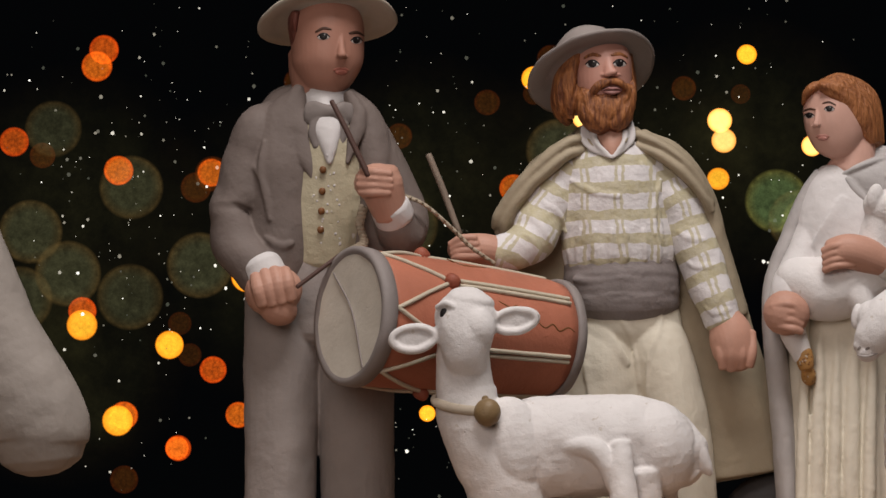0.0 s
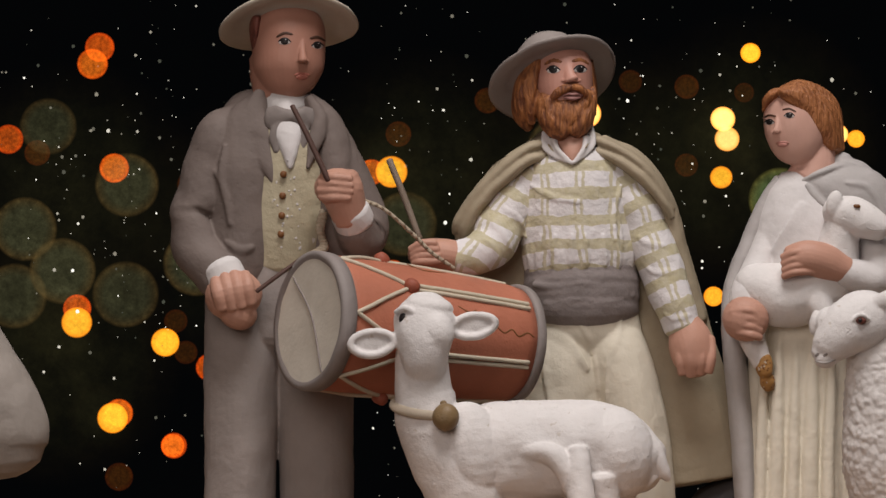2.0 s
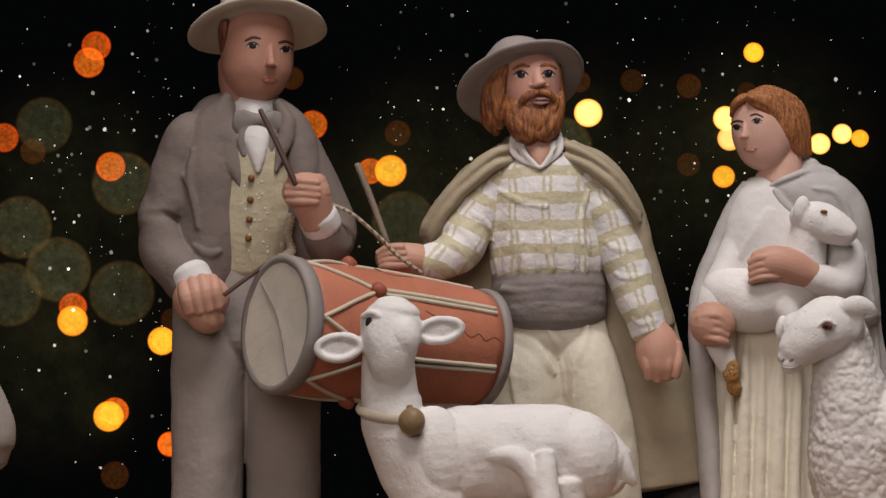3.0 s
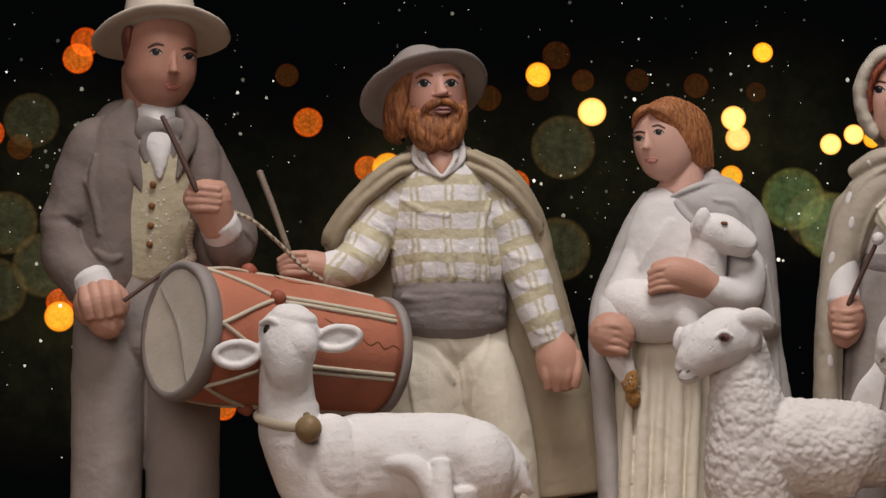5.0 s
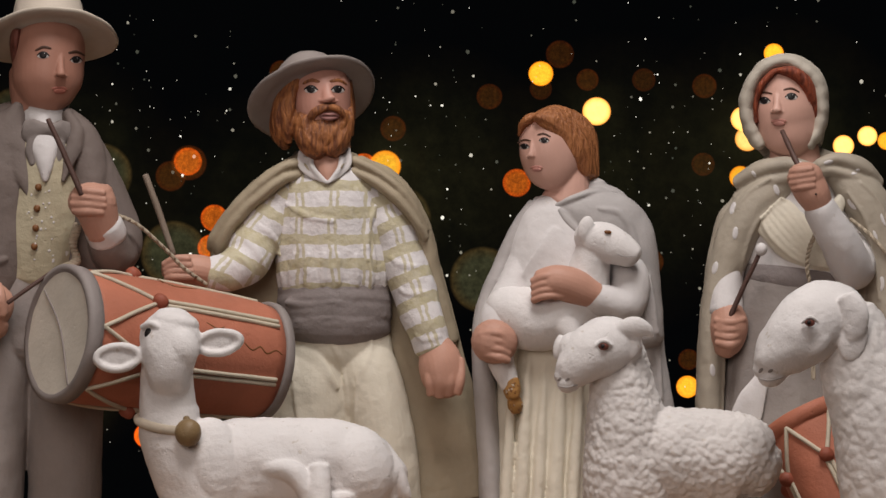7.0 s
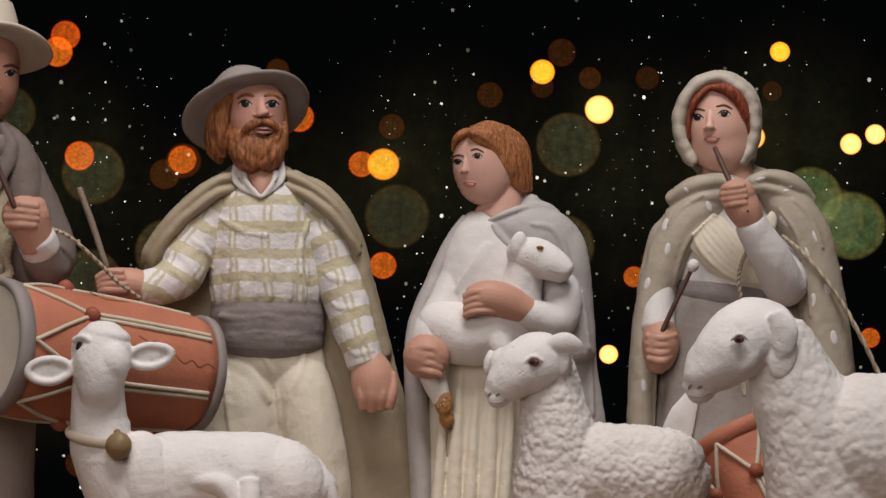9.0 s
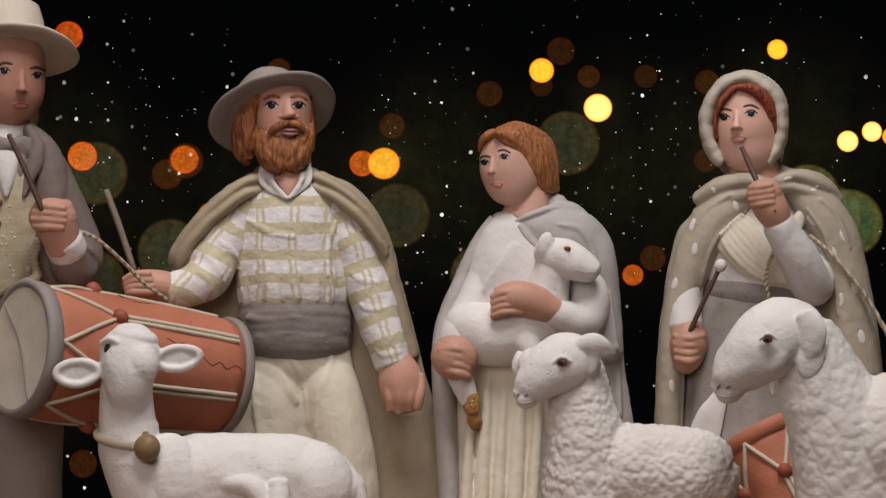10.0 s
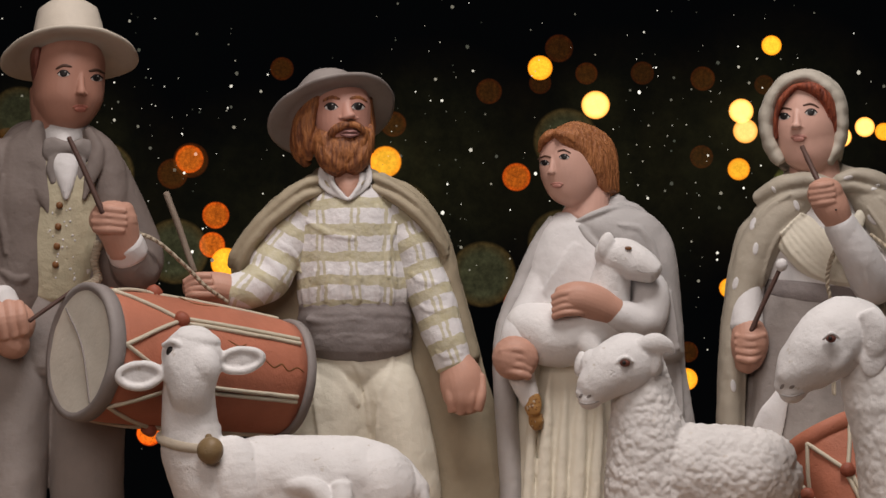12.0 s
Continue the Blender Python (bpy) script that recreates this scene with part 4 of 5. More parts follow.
# ---- the woman in the bonnet ----
def bonnet_woman():
    k = Clay(BOARD_C, 1.5, 31.0, skin=FACE_PALE)
    D = -20
    # cloak back and front panels
    k.tube([(1300, 306, D - 16, 56, 36), (1306, 334, D - 20, 102, 48), (1316, 380, D - 24, 144, 56), (1322, 450, D - 28, 168, 60), (1326, 540, D - 30, 186, 62), (1332, 660, D - 32, 196, 64),
            (1336, 800, D - 32, 204, 66), (1338, 900, D - 32, 208, 68), (1338, 1030, D - 32, 210, 70)], DOTTED, 52, 8, folds(11, 0.012), ends=(0.5, 0))
    k.tube([(1322, 330, D + 36, 16, 20), (1270, 362, D + 36, 34, 30), (1226, 410, D + 32, 40, 38), (1194, 470, D + 28, 36, 40), (1170, 550, D + 24, 30, 40), (1156, 660, D + 22, 26, 40), (1152, 800, D + 20, 26, 40), (1152, 1030, D + 20, 28, 42)], DOTTED, 28, 8, ends=(0.5, 0))
    k.tube([(1362, 330, D + 34, 14, 20), (1402, 360, D + 34, 36, 32), (1442, 410, D + 28, 42, 40), (1462, 480, D + 22, 42, 42), (1476, 580, D + 20, 46, 44), (1484, 720, D + 20, 50, 46), (1488, 1030, D + 20, 54, 48)], DOTTED, 28, 8, ends=(0.5, 0))
    # rolled collar
    for lift, swell in ((0, 1.0), (22, 0.9)):
        k.tube([(1336, 332 + lift * 0.4, D + 60, 12, 14), (1296, 322 + lift, D + 52, 15 * swell, 20), (1248, 330 + lift * 1.2, D + 38, 18 * swell, 24), (1206, 352 + lift * 1.2, D + 12, 14 * swell, 22)], DOTTED, 20, 7)
        k.tube([(1346, 324 + lift * 0.4, D + 60, 12, 14), (1378, 312 + lift, D + 52, 12 * swell, 18), (1420, 326 + lift * 1.1, D + 34, 17 * swell, 24), (1450, 352 + lift * 1.2, D + 8, 12 * swell, 20)], DOTTED, 20, 7)
    for u, v, r, turn in ((1272, 366, 11, -20), (1232, 338, 7, -30), (1195, 398, 12, 20), (1199, 442, 12, 8), (1163, 503, 12, 15), (1170, 540, 12, 20), (1158, 684, 12, -6), (1412, 335, 9, 60),
                          (1405, 392, 12, -40), (1463, 420, 14, -25), (1445, 448, 11, -20), (1456, 533, 14, 5), (1494, 598, 14, -8), (1482, 512, 11, -20), (1364, 318, 9, 80), (1470, 640, 12, 0), (1310, 318, 7, 80)):
        k.dab(u, v, r * 0.44, r, WHITE, turn, 0.5)
    k.settle()
    for line in ([(1296, 372), (1246, 412), (1220, 462), (1204, 530), (1190, 600)], [(1398, 372), (1430, 420), (1446, 490), (1452, 560)], [(1262, 346), (1222, 372), (1200, 402)], [(1420, 352), (1452, 386), (1474, 440)], [(1180, 620), (1176, 700), (1174, 800)]):
        k.crease(line, 4.5, DOTTED, 3.5)
    k.settle()
    # bodice with crossed shawl
    k.tube([(1314, 352, D + 4, 60, 40), (1314, 390, D + 10, 94, 48), (1316, 440, D + 12, 106, 52), (1312, 500, D + 12, 98, 54), (1312, 530, D + 10, 98, 54)], WHITE, 36, 8)
    k.tube([(1230, 372, D + 30, 30, 12), (1254, 398, D + 46, 34, 12), (1276, 424, D + 58, 40, 13), (1312, 458, D + 62, 42, 13), (1352, 490, D + 58, 26, 11), (1372, 506, D + 52, 8, 7)], CREAM, 32, 8)
    k.tube([(1392, 372, D + 50, 8, 8), (1372, 410, D + 60, 16, 9), (1352, 450, D + 66, 14, 8), (1340, 476, D + 66, 5, 5)], CREAM, 16, 6)
    k.settle()
    for i in range(7):
        t = i / 6
        k.crease([(1244 + 34 * t, 414 - 34 * t), (1262 + 40 * t, 446 - 48 * t), (1306 + 24 * t, 486 - 48 * t), (1366 + 6 * t, 504 - 14 * t)], 6.5, CREAM, 4.5)
    k.settle()
    # skirt and apron band
    k.tube([(1310, 508, D + 12, 98, 56), (1308, 524, D + 12, 100, 58), (1306, 536, D + 12, 98, 56)], GREY_SASH, 36, 5)
    k.tube([(1306, 528, D + 10, 98, 56), (1302, 620, D + 12, 112, 62), (1300, 740, D + 12, 124, 66), (1298, 880, D + 12, 134, 70), (1298, 1030, D + 12, 140, 72)], SKIRT_GREY, 64, 8, folds(13, 0.03, 0.4, 0.5), ends=(0.5, 0))
    k.tube([(1262, 655, D + 74, 5, 5), (1244, 700, D + 78, 14, 7), (1226, 740, D + 80, 26, 8), (1214, 775, D + 80, 28, 8)], WHITE, 16, 6)
    # arms, fists
    k.tube([(1398, 410, D - 6, 32, 36), (1412, 470, D + 26, 34, 40), (1408, 506, D + 70, 38, 42), (1384, 460, D + 108, 36, 38), (1356, 412, D + 128, 31, 32), (1346, 396, D + 132, 29, 30)], WHITE, 30, 8)
    k.tube([(1350, 400, D + 132, 24, 25), (1336, 372, D + 142, 31, 28), (1322, 346, D + 146, 31, 26)], SKIN, 22, 6)
    k.fist((1323, 346, D + 150), (33, 30, 24), SKIN, -8)
    k.ball((1342, 374, D + 170), (3, 2.4, 2), EYE_DARK, 0, 8, lump=0)
    k.tube([(1196, 470, D + 20, 26, 30), (1184, 530, D + 36, 28, 32), (1182, 582, D + 52, 31, 32)], WHITE, 24, 6)
    k.tube([(1184, 578, D + 56, 28, 28), (1188, 606, D + 62, 34, 32), (1184, 636, D + 60, 28, 26), (1178, 652, D + 56, 18, 18)], SKIN, 22, 6)
    for i in range(4):
        k.tube([(1164 + i * 0.5, 596 + i * 13, D + 78, 7, 7), (1190, 600 + i * 13, D + 88, 8, 8), (1214 - i * 3, 593 + i * 13, D + 75, 7, 7)], SKIN, 10, 5)
    # head, hair, bonnet
    k.tube([(1302, 280, D + 4, 42, 38), (1306, 330, D + 4, 48, 38)], FACE_PALE, 22, 5)
    k.tube([(1289, 165, D + 6, 44, 46), (1289, 195, D + 12, 53, 52), (1290, 225, D + 16, 56, 54), (1292, 250, D + 20, 54, 50), (1296, 272, D + 24, 48, 42), (1300, 290, D + 24, 38, 34), (1302, 304, D + 22, 24, 24)], FACE_PALE, 40, 8)
    k.face([(1251, 209), (1299, 202)], (1273, 227), (1277, 246), 10.5, BROW, wide=1.25, bushy=0.2)
    k.tube([(1237, 246, D + 30, 5, 14), (1237, 212, D + 38, 5, 14), (1246, 182, D + 48, 6, 12), (1264, 161, D + 53, 6, 10), (1276, 155, D + 53, 4, 8)], HAIR_RED, 20, 8, lump=1)
    k.tube([(1272, 155, D + 53, 4, 9), (1298, 157, D + 55, 9, 12), (1321, 172, D + 49, 12, 14), (1336, 200, D + 40, 9, 15), (1342, 236, D + 28, 6, 14)], HAIR_RED, 20, 8, lump=1)
    k.settle()
    k.combed([(1276, 152), (1304, 153), (1328, 172), (1342, 206)], [(1276, 162), (1298, 170), (1318, 188), (1332, 218)], 7, 1.8, HAIR_RED, 1.4)
    k.ball((1290, 205, D - 34), (76, 80, 56), BONNET, 0, 30)
    k.ball((1294, 270, D - 34), (62, 54, 46), BONNET, 0, 24)
    ring = []
    for i in range(15):
        a = radians(-232 + i * 284 / 14)
        ring.append((1286 + 66.5 * math.cos(a), 222 + 83 * math.sin(a), D + 24 - 4 * math.sin(a), 13.5, 26))
    k.tube(ring, BONNET, 24, 10, lambda th, s: 1 + 0.08 * (abs(math.sin(44 * s + 1.2 * math.sin(8 * s))) - 0.5) * (0.4 + abs(math.cos(th))) + 0.03 * math.sin(37 * s + 2 * th))
    return k.thing("clay_figurine", "clay woman figurine in cream bonnet and dotted beige cloak", "figurine", foot(BOARD_C, 1310, D), "clay crib figurines")


# ---- the animals ----
def calf():
    k = Clay(BOARD_A, 2.0, 41.0)
    D = 375
    k.tube([(770, 850, D, 50, 44), (820, 812, D, 88, 66), (880, 802, D, 90, 74), (950, 802, D - 6, 90, 78), (1030, 806, D - 10, 90, 78), (1086, 820, D - 16, 66, 66), (1110, 850, D - 18, 40, 44)], SHEEP_WHITE, 44, 9, lump=5)
    k.tube([(718, 700, D + 20, 52, 48), (722, 745, D + 18, 58, 54), (750, 800, D + 14, 66, 60), (788, 870, D + 8, 74, 64), (796, 930, D + 4, 70, 60)], SHEEP_WHITE, 36, 8, lump=3)
    k.tube([(712, 590, D + 26, 46, 44), (712, 640, D + 22, 47, 46), (714, 690, D + 20, 51, 48), (720, 730, D + 18, 54, 50)], SHEEP_WHITE, 32, 7)
    # head looking up and forward
    k.tube([(722, 546, D + 26, 40, 36), (718, 568, D + 40, 55, 46), (716, 600, D + 52, 52, 46), (716, 636, D + 54, 42, 40), (718, 660, D + 46, 36, 32)], SHEEP_WHITE, 34, 8, ends=(0.6, 0.5))
    k.ball((724, 546, D + 48), (44, 22, 34), SHEEP_WHITE, 8)
    k.ball((732, 592, D + 72), (36, 40, 26), SHEEP_WHITE, 0)
    k.tube([(664, 556, D + 62, 5, 7), (680, 549, D + 74, 7, 8), (696, 556, D + 78, 5, 7)], SHEEP_WHITE, 12, 5)
    k.ball((679, 566, D + 70), (9, 12, 8), EYE_DARK, 20, 14, lump=0)
    for c, r, turn in (((624, 611, D + 46), (47, 28, 13), -6), ((804, 580, D + 40), (46, 25, 13), -10)):
        k.ball(c, r, SHEEP_WHITE, turn, 24)
        ca, sa = math.cos(radians(turn)), math.sin(radians(turn))
        rim = []
        for i in range(13):
            a = 2 * math.pi * i / 12
            x, y = math.cos(a) * r[0] * 0.82, math.sin(a) * r[1] * 0.76
            rim.append((c[0] + x * ca - y * sa, c[1] + x * sa + y * ca, c[2] + 11, 7, 7))
        k.tube(rim, SHEEP_WHITE, 12, 4, ends=(0, 0))
    k.ball((798, 804, D + 32), (60, 92, 50), SHEEP_WHITE, -8, 28)
    # haunch, folded legs, tail
    k.ball((1056, 806, D + 6), (70, 84, 68), SHEEP_WHITE, -12, 28)
    k.tube([(892, 802, D + 58, 16, 18), (936, 806, D + 74, 20, 18), (962, 832, D + 76, 19, 18), (984, 872, D + 74, 22, 20)], SHEEP_WHITE, 20, 7)
    k.tube([(986, 800, D + 74, 18, 16), (988, 840, D + 84, 22, 18), (992, 900, D + 90, 26, 22)], SHEEP_WHITE, 18, 6)
    k.tube([(1088, 770, D, 16, 20), (1118, 806, D + 6, 20, 22), (1138, 836, D + 6, 14, 16), (1148, 852, D + 4, 6, 8)], SHEEP_WHITE, 18, 7)
    for u, d in ((770, 30), (850, -40), (1030, 40), (1060, -40)):
        k.tube([(u, 850, D + d, 36, 34), (u + 4, 900, D + d, 28, 26), (u + 4, 960, D + d, 24, 24)], SHEEP_WHITE, 20, 6, ends=(0.5, 0))
    ob = k.thing("calf_figurine", "white clay calf figurine with a collar, looking up", "calf figurine", foot(BOARD_A, 900, D), "white animal figurines")
    b = Clay(BOARD_A, 0.8, 43.0, False)
    ring = [(718 + 55 * math.cos(a), 726 + 12 * math.sin(a) + 6 * math.cos(a), D + 18 + 56 * math.sin(a), 9, 5) for a in [2 * math.pi * i / 16 for i in range(17)]]
    b.tube(ring, PALE_BAND, 12, 4, ends=(0, 0))
    b.ball((752, 742, D + 84), (24, 25, 20), BRASS, 0, 24)
    b.tube([(748, 716, D + 72, 6, 6), (752, 728, D + 80, 7, 7)], BRASS, 12, 4)
    b.thing("collar_bell", "old gold bell on a tan collar round the calf's neck", "bell", BOARD_A(752, 742, D + 70))
    return ob


def sheep(board, D, head, eye, ear, neck, body, legs, label, seed, curl, far_ear=None, back=110):
    D -= back
    head, ear, neck, body = ([(u, v, d - back, *r) for u, v, d, *r in keys] for keys in (head, ear, neck, body))
    eye = (eye[0], eye[1], eye[2] - back)
    far_ear = far_ear and (far_ear[0], far_ear[1], far_ear[2] - back)
    k = Clay(board, 1.6, seed)
    k.tube(head, SHEEP_WHITE, 36, 9, ends=(0.7, 0.5), lump=2.5)
    k.curl, k.tuft = curl
    k.tube(neck, WOOL, 60, 10, ends=(0.6, 0.6))
    k.tube(body, WOOL, 70, 10, ends=(0.6, 0.6))
    n1, n2 = neck[1], body[2]
    k.tube([(n1[0] + 16, n1[1] - 20, D, n1[3] * 0.5, n1[4] * 0.7), (n1[0] * 0.5 + n2[0] * 0.5 + 6, n1[1] * 0.45 + n2[1] * 0.55, D, n1[3] * 0.9, n1[4]), (n2[0] + 10, n2[1] - 4, D, n2[3] * 0.85, n2[4] * 0.8)], WOOL, 50, 10, ends=(0.6, 0.6))
    if far_ear:
        k.ball(far_ear, (11, 24, 12), SHEEP_WHITE, 8)
        k.ball((far_ear[0] + 26, far_ear[1] + 4, far_ear[2] + 4), (28, 32, 32), SHEEP_WHITE)
    k.ball(eye, (10, 7.5, 7), HAIR_DARK, 8, 14, lump=0)
    k.ball((eye[0] - 1, eye[1], eye[2] + 4), (5, 5, 4.5), EYE_DARK, 0, 12, lump=0)
    k.tube([(eye[0] - 15, eye[1] + 1, eye[2] - 1, 3, 4), (eye[0], eye[1] - 10, eye[2] + 4, 4, 4), (eye[0] + 15, eye[1] - 1, eye[2] - 2, 3, 4)], SHEEP_WHITE, 10, 5)
    k.tube(ear, SHEEP_WHITE, 20, 7)
    e = ear[1]
    k.ball((e[0] - 4, e[1] + e[3] * 1.6, e[2] - 10), (e[3] * 1.1, e[3] * 1.9, 9), SHEEP_WHITE, 8)
    m = head[0]
    q = m[3]
    k.ball((m[0] + q * 0.3, m[1] + q * 0.1, m[2] + m[4] * 0.25), (q * 1.02, q * 0.82, m[4] * 0.9), SHEEP_WHITE, -35)
    k.ball((eye[0] + q * 0.1, eye[1] + q * 1.0, eye[2] - 28), (q * 1.3, q * 1.1, 16), SHEEP_WHITE, -30)
    k.tree = None
    k.stroke([(m[0] - q * 0.55, m[1] + q * 0.45), (m[0] + q * 0.1, m[1] + q * 0.55), (m[0] + q * 0.9, m[1] + q * 0.35)], 1.8, CLOAK_GREY, 1.0)
    k.dab(m[0] - q * 0.45, m[1] - q * 0.05, q * 0.2, q * 0.11, SKIRT_GREY, -50)
    k.dab(m[0] + q * 0.15, m[1] - q * 0.02, q * 0.2, q * 0.11, SKIRT_GREY, -30)
    k.settle()
    for u, v, d in legs:
        k.tube([(u, v, D + d, 32, 30), (u, v + 60, D + d, 22, 22), (u, 1010, D + d, 20, 20)], SHEEP_WHITE, 18, 6, ends=(0.5, 0))
    return k.thing("sheep_figurine", label, "sheep figurine", foot(board, body[1][0], D), "white animal figurines")


def pale_animal():
    k = Clay(BOARD_D, 2.0, 71.0)
    D = 450
    k.tube([(-82, 360, D - 20, 46, 50), (-52, 470, D - 10, 60, 62), (-20, 590, D, 76, 72), (24, 700, D + 10, 94, 80), (52, 762, D + 14, 94, 78), (56, 794, D + 14, 82, 70)], PALE_HIDE, 44, 9, ends=(0.5, 0.75))
    k.tube([(-90, 380, D - 30, 80, 70), (-150, 560, D - 50, 110, 90), (-190, 760, D - 60, 120, 95), (-200, 1010, D - 60, 100, 90)], PALE_HIDE, 36, 8, ends=(0.5, 0))
    return k.thing("animal_figurine", "pale cream clay animal figurine with a hanging muzzle", "animal figurine", foot(BOARD_D, -170, D), "white animal figurines")


drummer()
shepherd()
lamb_woman()
carried_lamb()
bonnet_woman()
calf()
sheep(BOARD_B, 440,
      [(1064, 664, 490, 24, 23), (1080, 645, 492, 36, 35), (1110, 618, 486, 51, 47), (1140, 604, 470, 54, 52), (1168, 608, 450, 44, 46)],
      (1131, 604, 530), [(1158, 574, 500, 12, 12), (1184, 568, 506, 17, 9), (1204, 574, 502, 14, 8), (1218, 586, 494, 4, 5)],
      [(1158, 606, 446, 44, 44), (1164, 680, 450, 60, 54), (1174, 760, 450, 76, 66), (1182, 850, 446, 88, 72), (1188, 920, 440, 80, 66)],
      [(1128, 850, 440, 30, 26), (1170, 812, 440, 66, 50), (1230, 802, 440, 88, 76), (1300, 804, 436, 90, 80), (1376, 808, 432, 84, 78), (1412, 824, 428, 52, 60)],
      [(1190, 905, 20), (1230, 905, -34), (1370, 905, 20), (1400, 905, -34)],
      "white clay sheep figurine with pressed curly wool", 51.0, (15.0, 0.32), (1052, 606, 474))
sheep(BOARD_C, 520,
      [(1258, 686, 566, 29, 29), (1276, 658, 572, 46, 44), (1314, 622, 568, 63, 60), (1356, 592, 552, 67, 62), (1392, 602, 532, 60, 60)],
      (1332, 600, 634), [(1398, 556, 598, 20, 14), (1412, 584, 604, 25, 10), (1410, 616, 600, 20, 10), (1400, 640, 594, 6, 6)],
      [(1400, 600, 530, 60, 58), (1432, 690, 530, 84, 70), (1472, 780, 526, 104, 82), (1496, 900, 520, 112, 84), (1500, 960, 520, 100, 76)],
      [(1440, 840, 520, 36, 34), (1466, 780, 520, 86, 66), (1520, 778, 520, 118, 92), (1600, 790, 516, 128, 96), (1720, 800, 510, 120, 92), (1790, 820, 506, 80, 72)],
      [(1480, 900, 20), (1520, 900, -40), (1700, 880, 36), (1740, 880, -36)],
      "large white clay sheep figurine with rough wool", 61.0, (22.0, 0.16))
pale_animal()


# ---- drums, sticks and cords ----
def drum(name, board, left, right, r_left, r_right, first, label, cracks=(), rim_paint=None):
    """A long drum between two end points, laced with cord; its parts turn round one axis."""
    a, b = Vector(left), Vector(right)
    ax = (b - a).normalized()
    length = (b - a).length
    e1 = ax.cross(Vector((0, 0, 1))).normalized()
    e2 = ax.cross(e1)
    origin = board(*((a + b) / 2))
    root = tagged(new(name), label, "drum")
    root.location = origin

    def rad(s):
        return r_left + (r_right - r_left) * s + 5 * math.sin(math.pi * s)

    def on(s, th, lift=0.0):
        return a + ax * (length * s) + (e1 * math.cos(th) + e2 * math.sin(th)) * (rad(s) + lift)

    k = Clay(board, 1.4, 5.0, False)
    k.lathe(a, ax, [(r_left * 0.5, 4), (rad(0.0) - 2, 4)] + [(rad(i / 14), length * i / 14) for i in range(1, 14)] + [(rad(1.0) - 2, length - 4), (r_right * 0.5, length - 4)], DRUM_RED, 72)
    for line in cracks:
        k.stroke(line, 1.7, BUTTON, 0.8)
    k.settle()
    k.part("shell", root, origin, "terracotta painted drum shell")
    for s, r, m in ((0.0, r_left, 1), (1.0, r_right, -1)):
        k = Clay(board, 0.8, 6.0 + s, False)
        k.lathe(a + ax * (length * s), ax, [(r * 0.90, -7 * m), (r * 0.96, -11 * m), (r + 4, -9 * m), (r + 5, 2 * m), (r + 4, (18 - 12 * s) * m), (r - 6, (20 - 12 * s) * m), (r * 0.90, -7 * m)], rim_paint or DRUM_RIM, 72)
        k.part("rim", root, origin, "rounded drum rim")
        k = Clay(board, 1.6, 8.0 + s, False)
        k.lathe(a + ax * (length * s - 6 * m), ax, [(0.1, 0), (r * 0.3, 0.6 * m), (r * 0.6, 0), (r * 0.92, -2 * m)], DRUM_HEAD, 56)
        k.part("drum_head", root, origin, "off-white stretched drum skin")
    k = Clay(board, 0.5, 12.0, False)
    k.tube([(*(a - ax * 8 + e1 * x + e2 * y), 1.6, 1.6) for x, y in ((r_left * 0.86 * math.cos(0.79), r_left * 0.86 * math.sin(0.79)), (8, -6), (-r_left * 0.9 * math.cos(0.62), -r_left * 0.9 * math.sin(0.62)))], DRUM_RIM, 8, 6)
    k.part("snare_cord", root, origin, "thin dark cord across the drum skin")
    count, mid = 6, 0.34
    for i in range(count):
        th = first + 2 * math.pi * i / count
        k = Clay(board, 1.5, 13.0 + i, False)
        p = on(mid, th, 6)
        k.ball(tuple(p), (15, 13, 10), KNOT_RED, 30, 16, 0.1, 8)
        k.part("lacing_knot", root, origin, "small leather lacing knot")
        for side in (-1, 1):
            k = Clay(board, 0.6, 20.0 + i + side, False)
            pts = [on(mid + (0.05 - mid) * j / 4, th + side * math.pi / count * j / 4, 1.8) for j in range(5)]
            k.tube([(*q, 4.0, 4.0) for q in pts], CORD_PALE, 10, 5)
            k.part("lacing_cord", root, origin)
            k = Clay(board, 0.6, 30.0 + i + side, False)
            pts = [on(mid + (0.95 - mid) * j / 4, th + side * 0.045, 1.5) for j in range(5)]
            k.tube([(*q, 4.0, 4.0) for q in pts], CORD_PALE, 10, 5)
            k.part("lacing_cord", root, origin)
    return root


drum("drum", BOARD_A, (523, 571, 300), (880, 612, 108), 120, 102, -0.85, "terracotta clay drum laced with pale cord",
     ([(846, 578), (862, 592), (876, 586), (888, 598), (904, 592), (916, 600)], [(690, 470), (720, 482), (760, 486)], [(780, 545), (800, 556), (812, 552)]))
drum("drum", BOARD_C, (1322, 772, 95), (1440, 1010, 150), 80, 84, -1.5, "red-brown clay drum hanging before the bonnet figurine", (), DRUM_RED)


def stick(name, board, keys, mat, label, category, tip=None, groove=False):
    k = Clay(board, 0.5, 77.0, False)
    k.tube(keys, mat, 12, 6, (lambda th, s: 1 + 0.08 * math.sin(60 * s)) if groove else None)
    if tip:
        k.ball(tip[0], tip[1], WHITE, 20, 16)
    return k.thing(name, label, category, board(*keys[0][:3]))


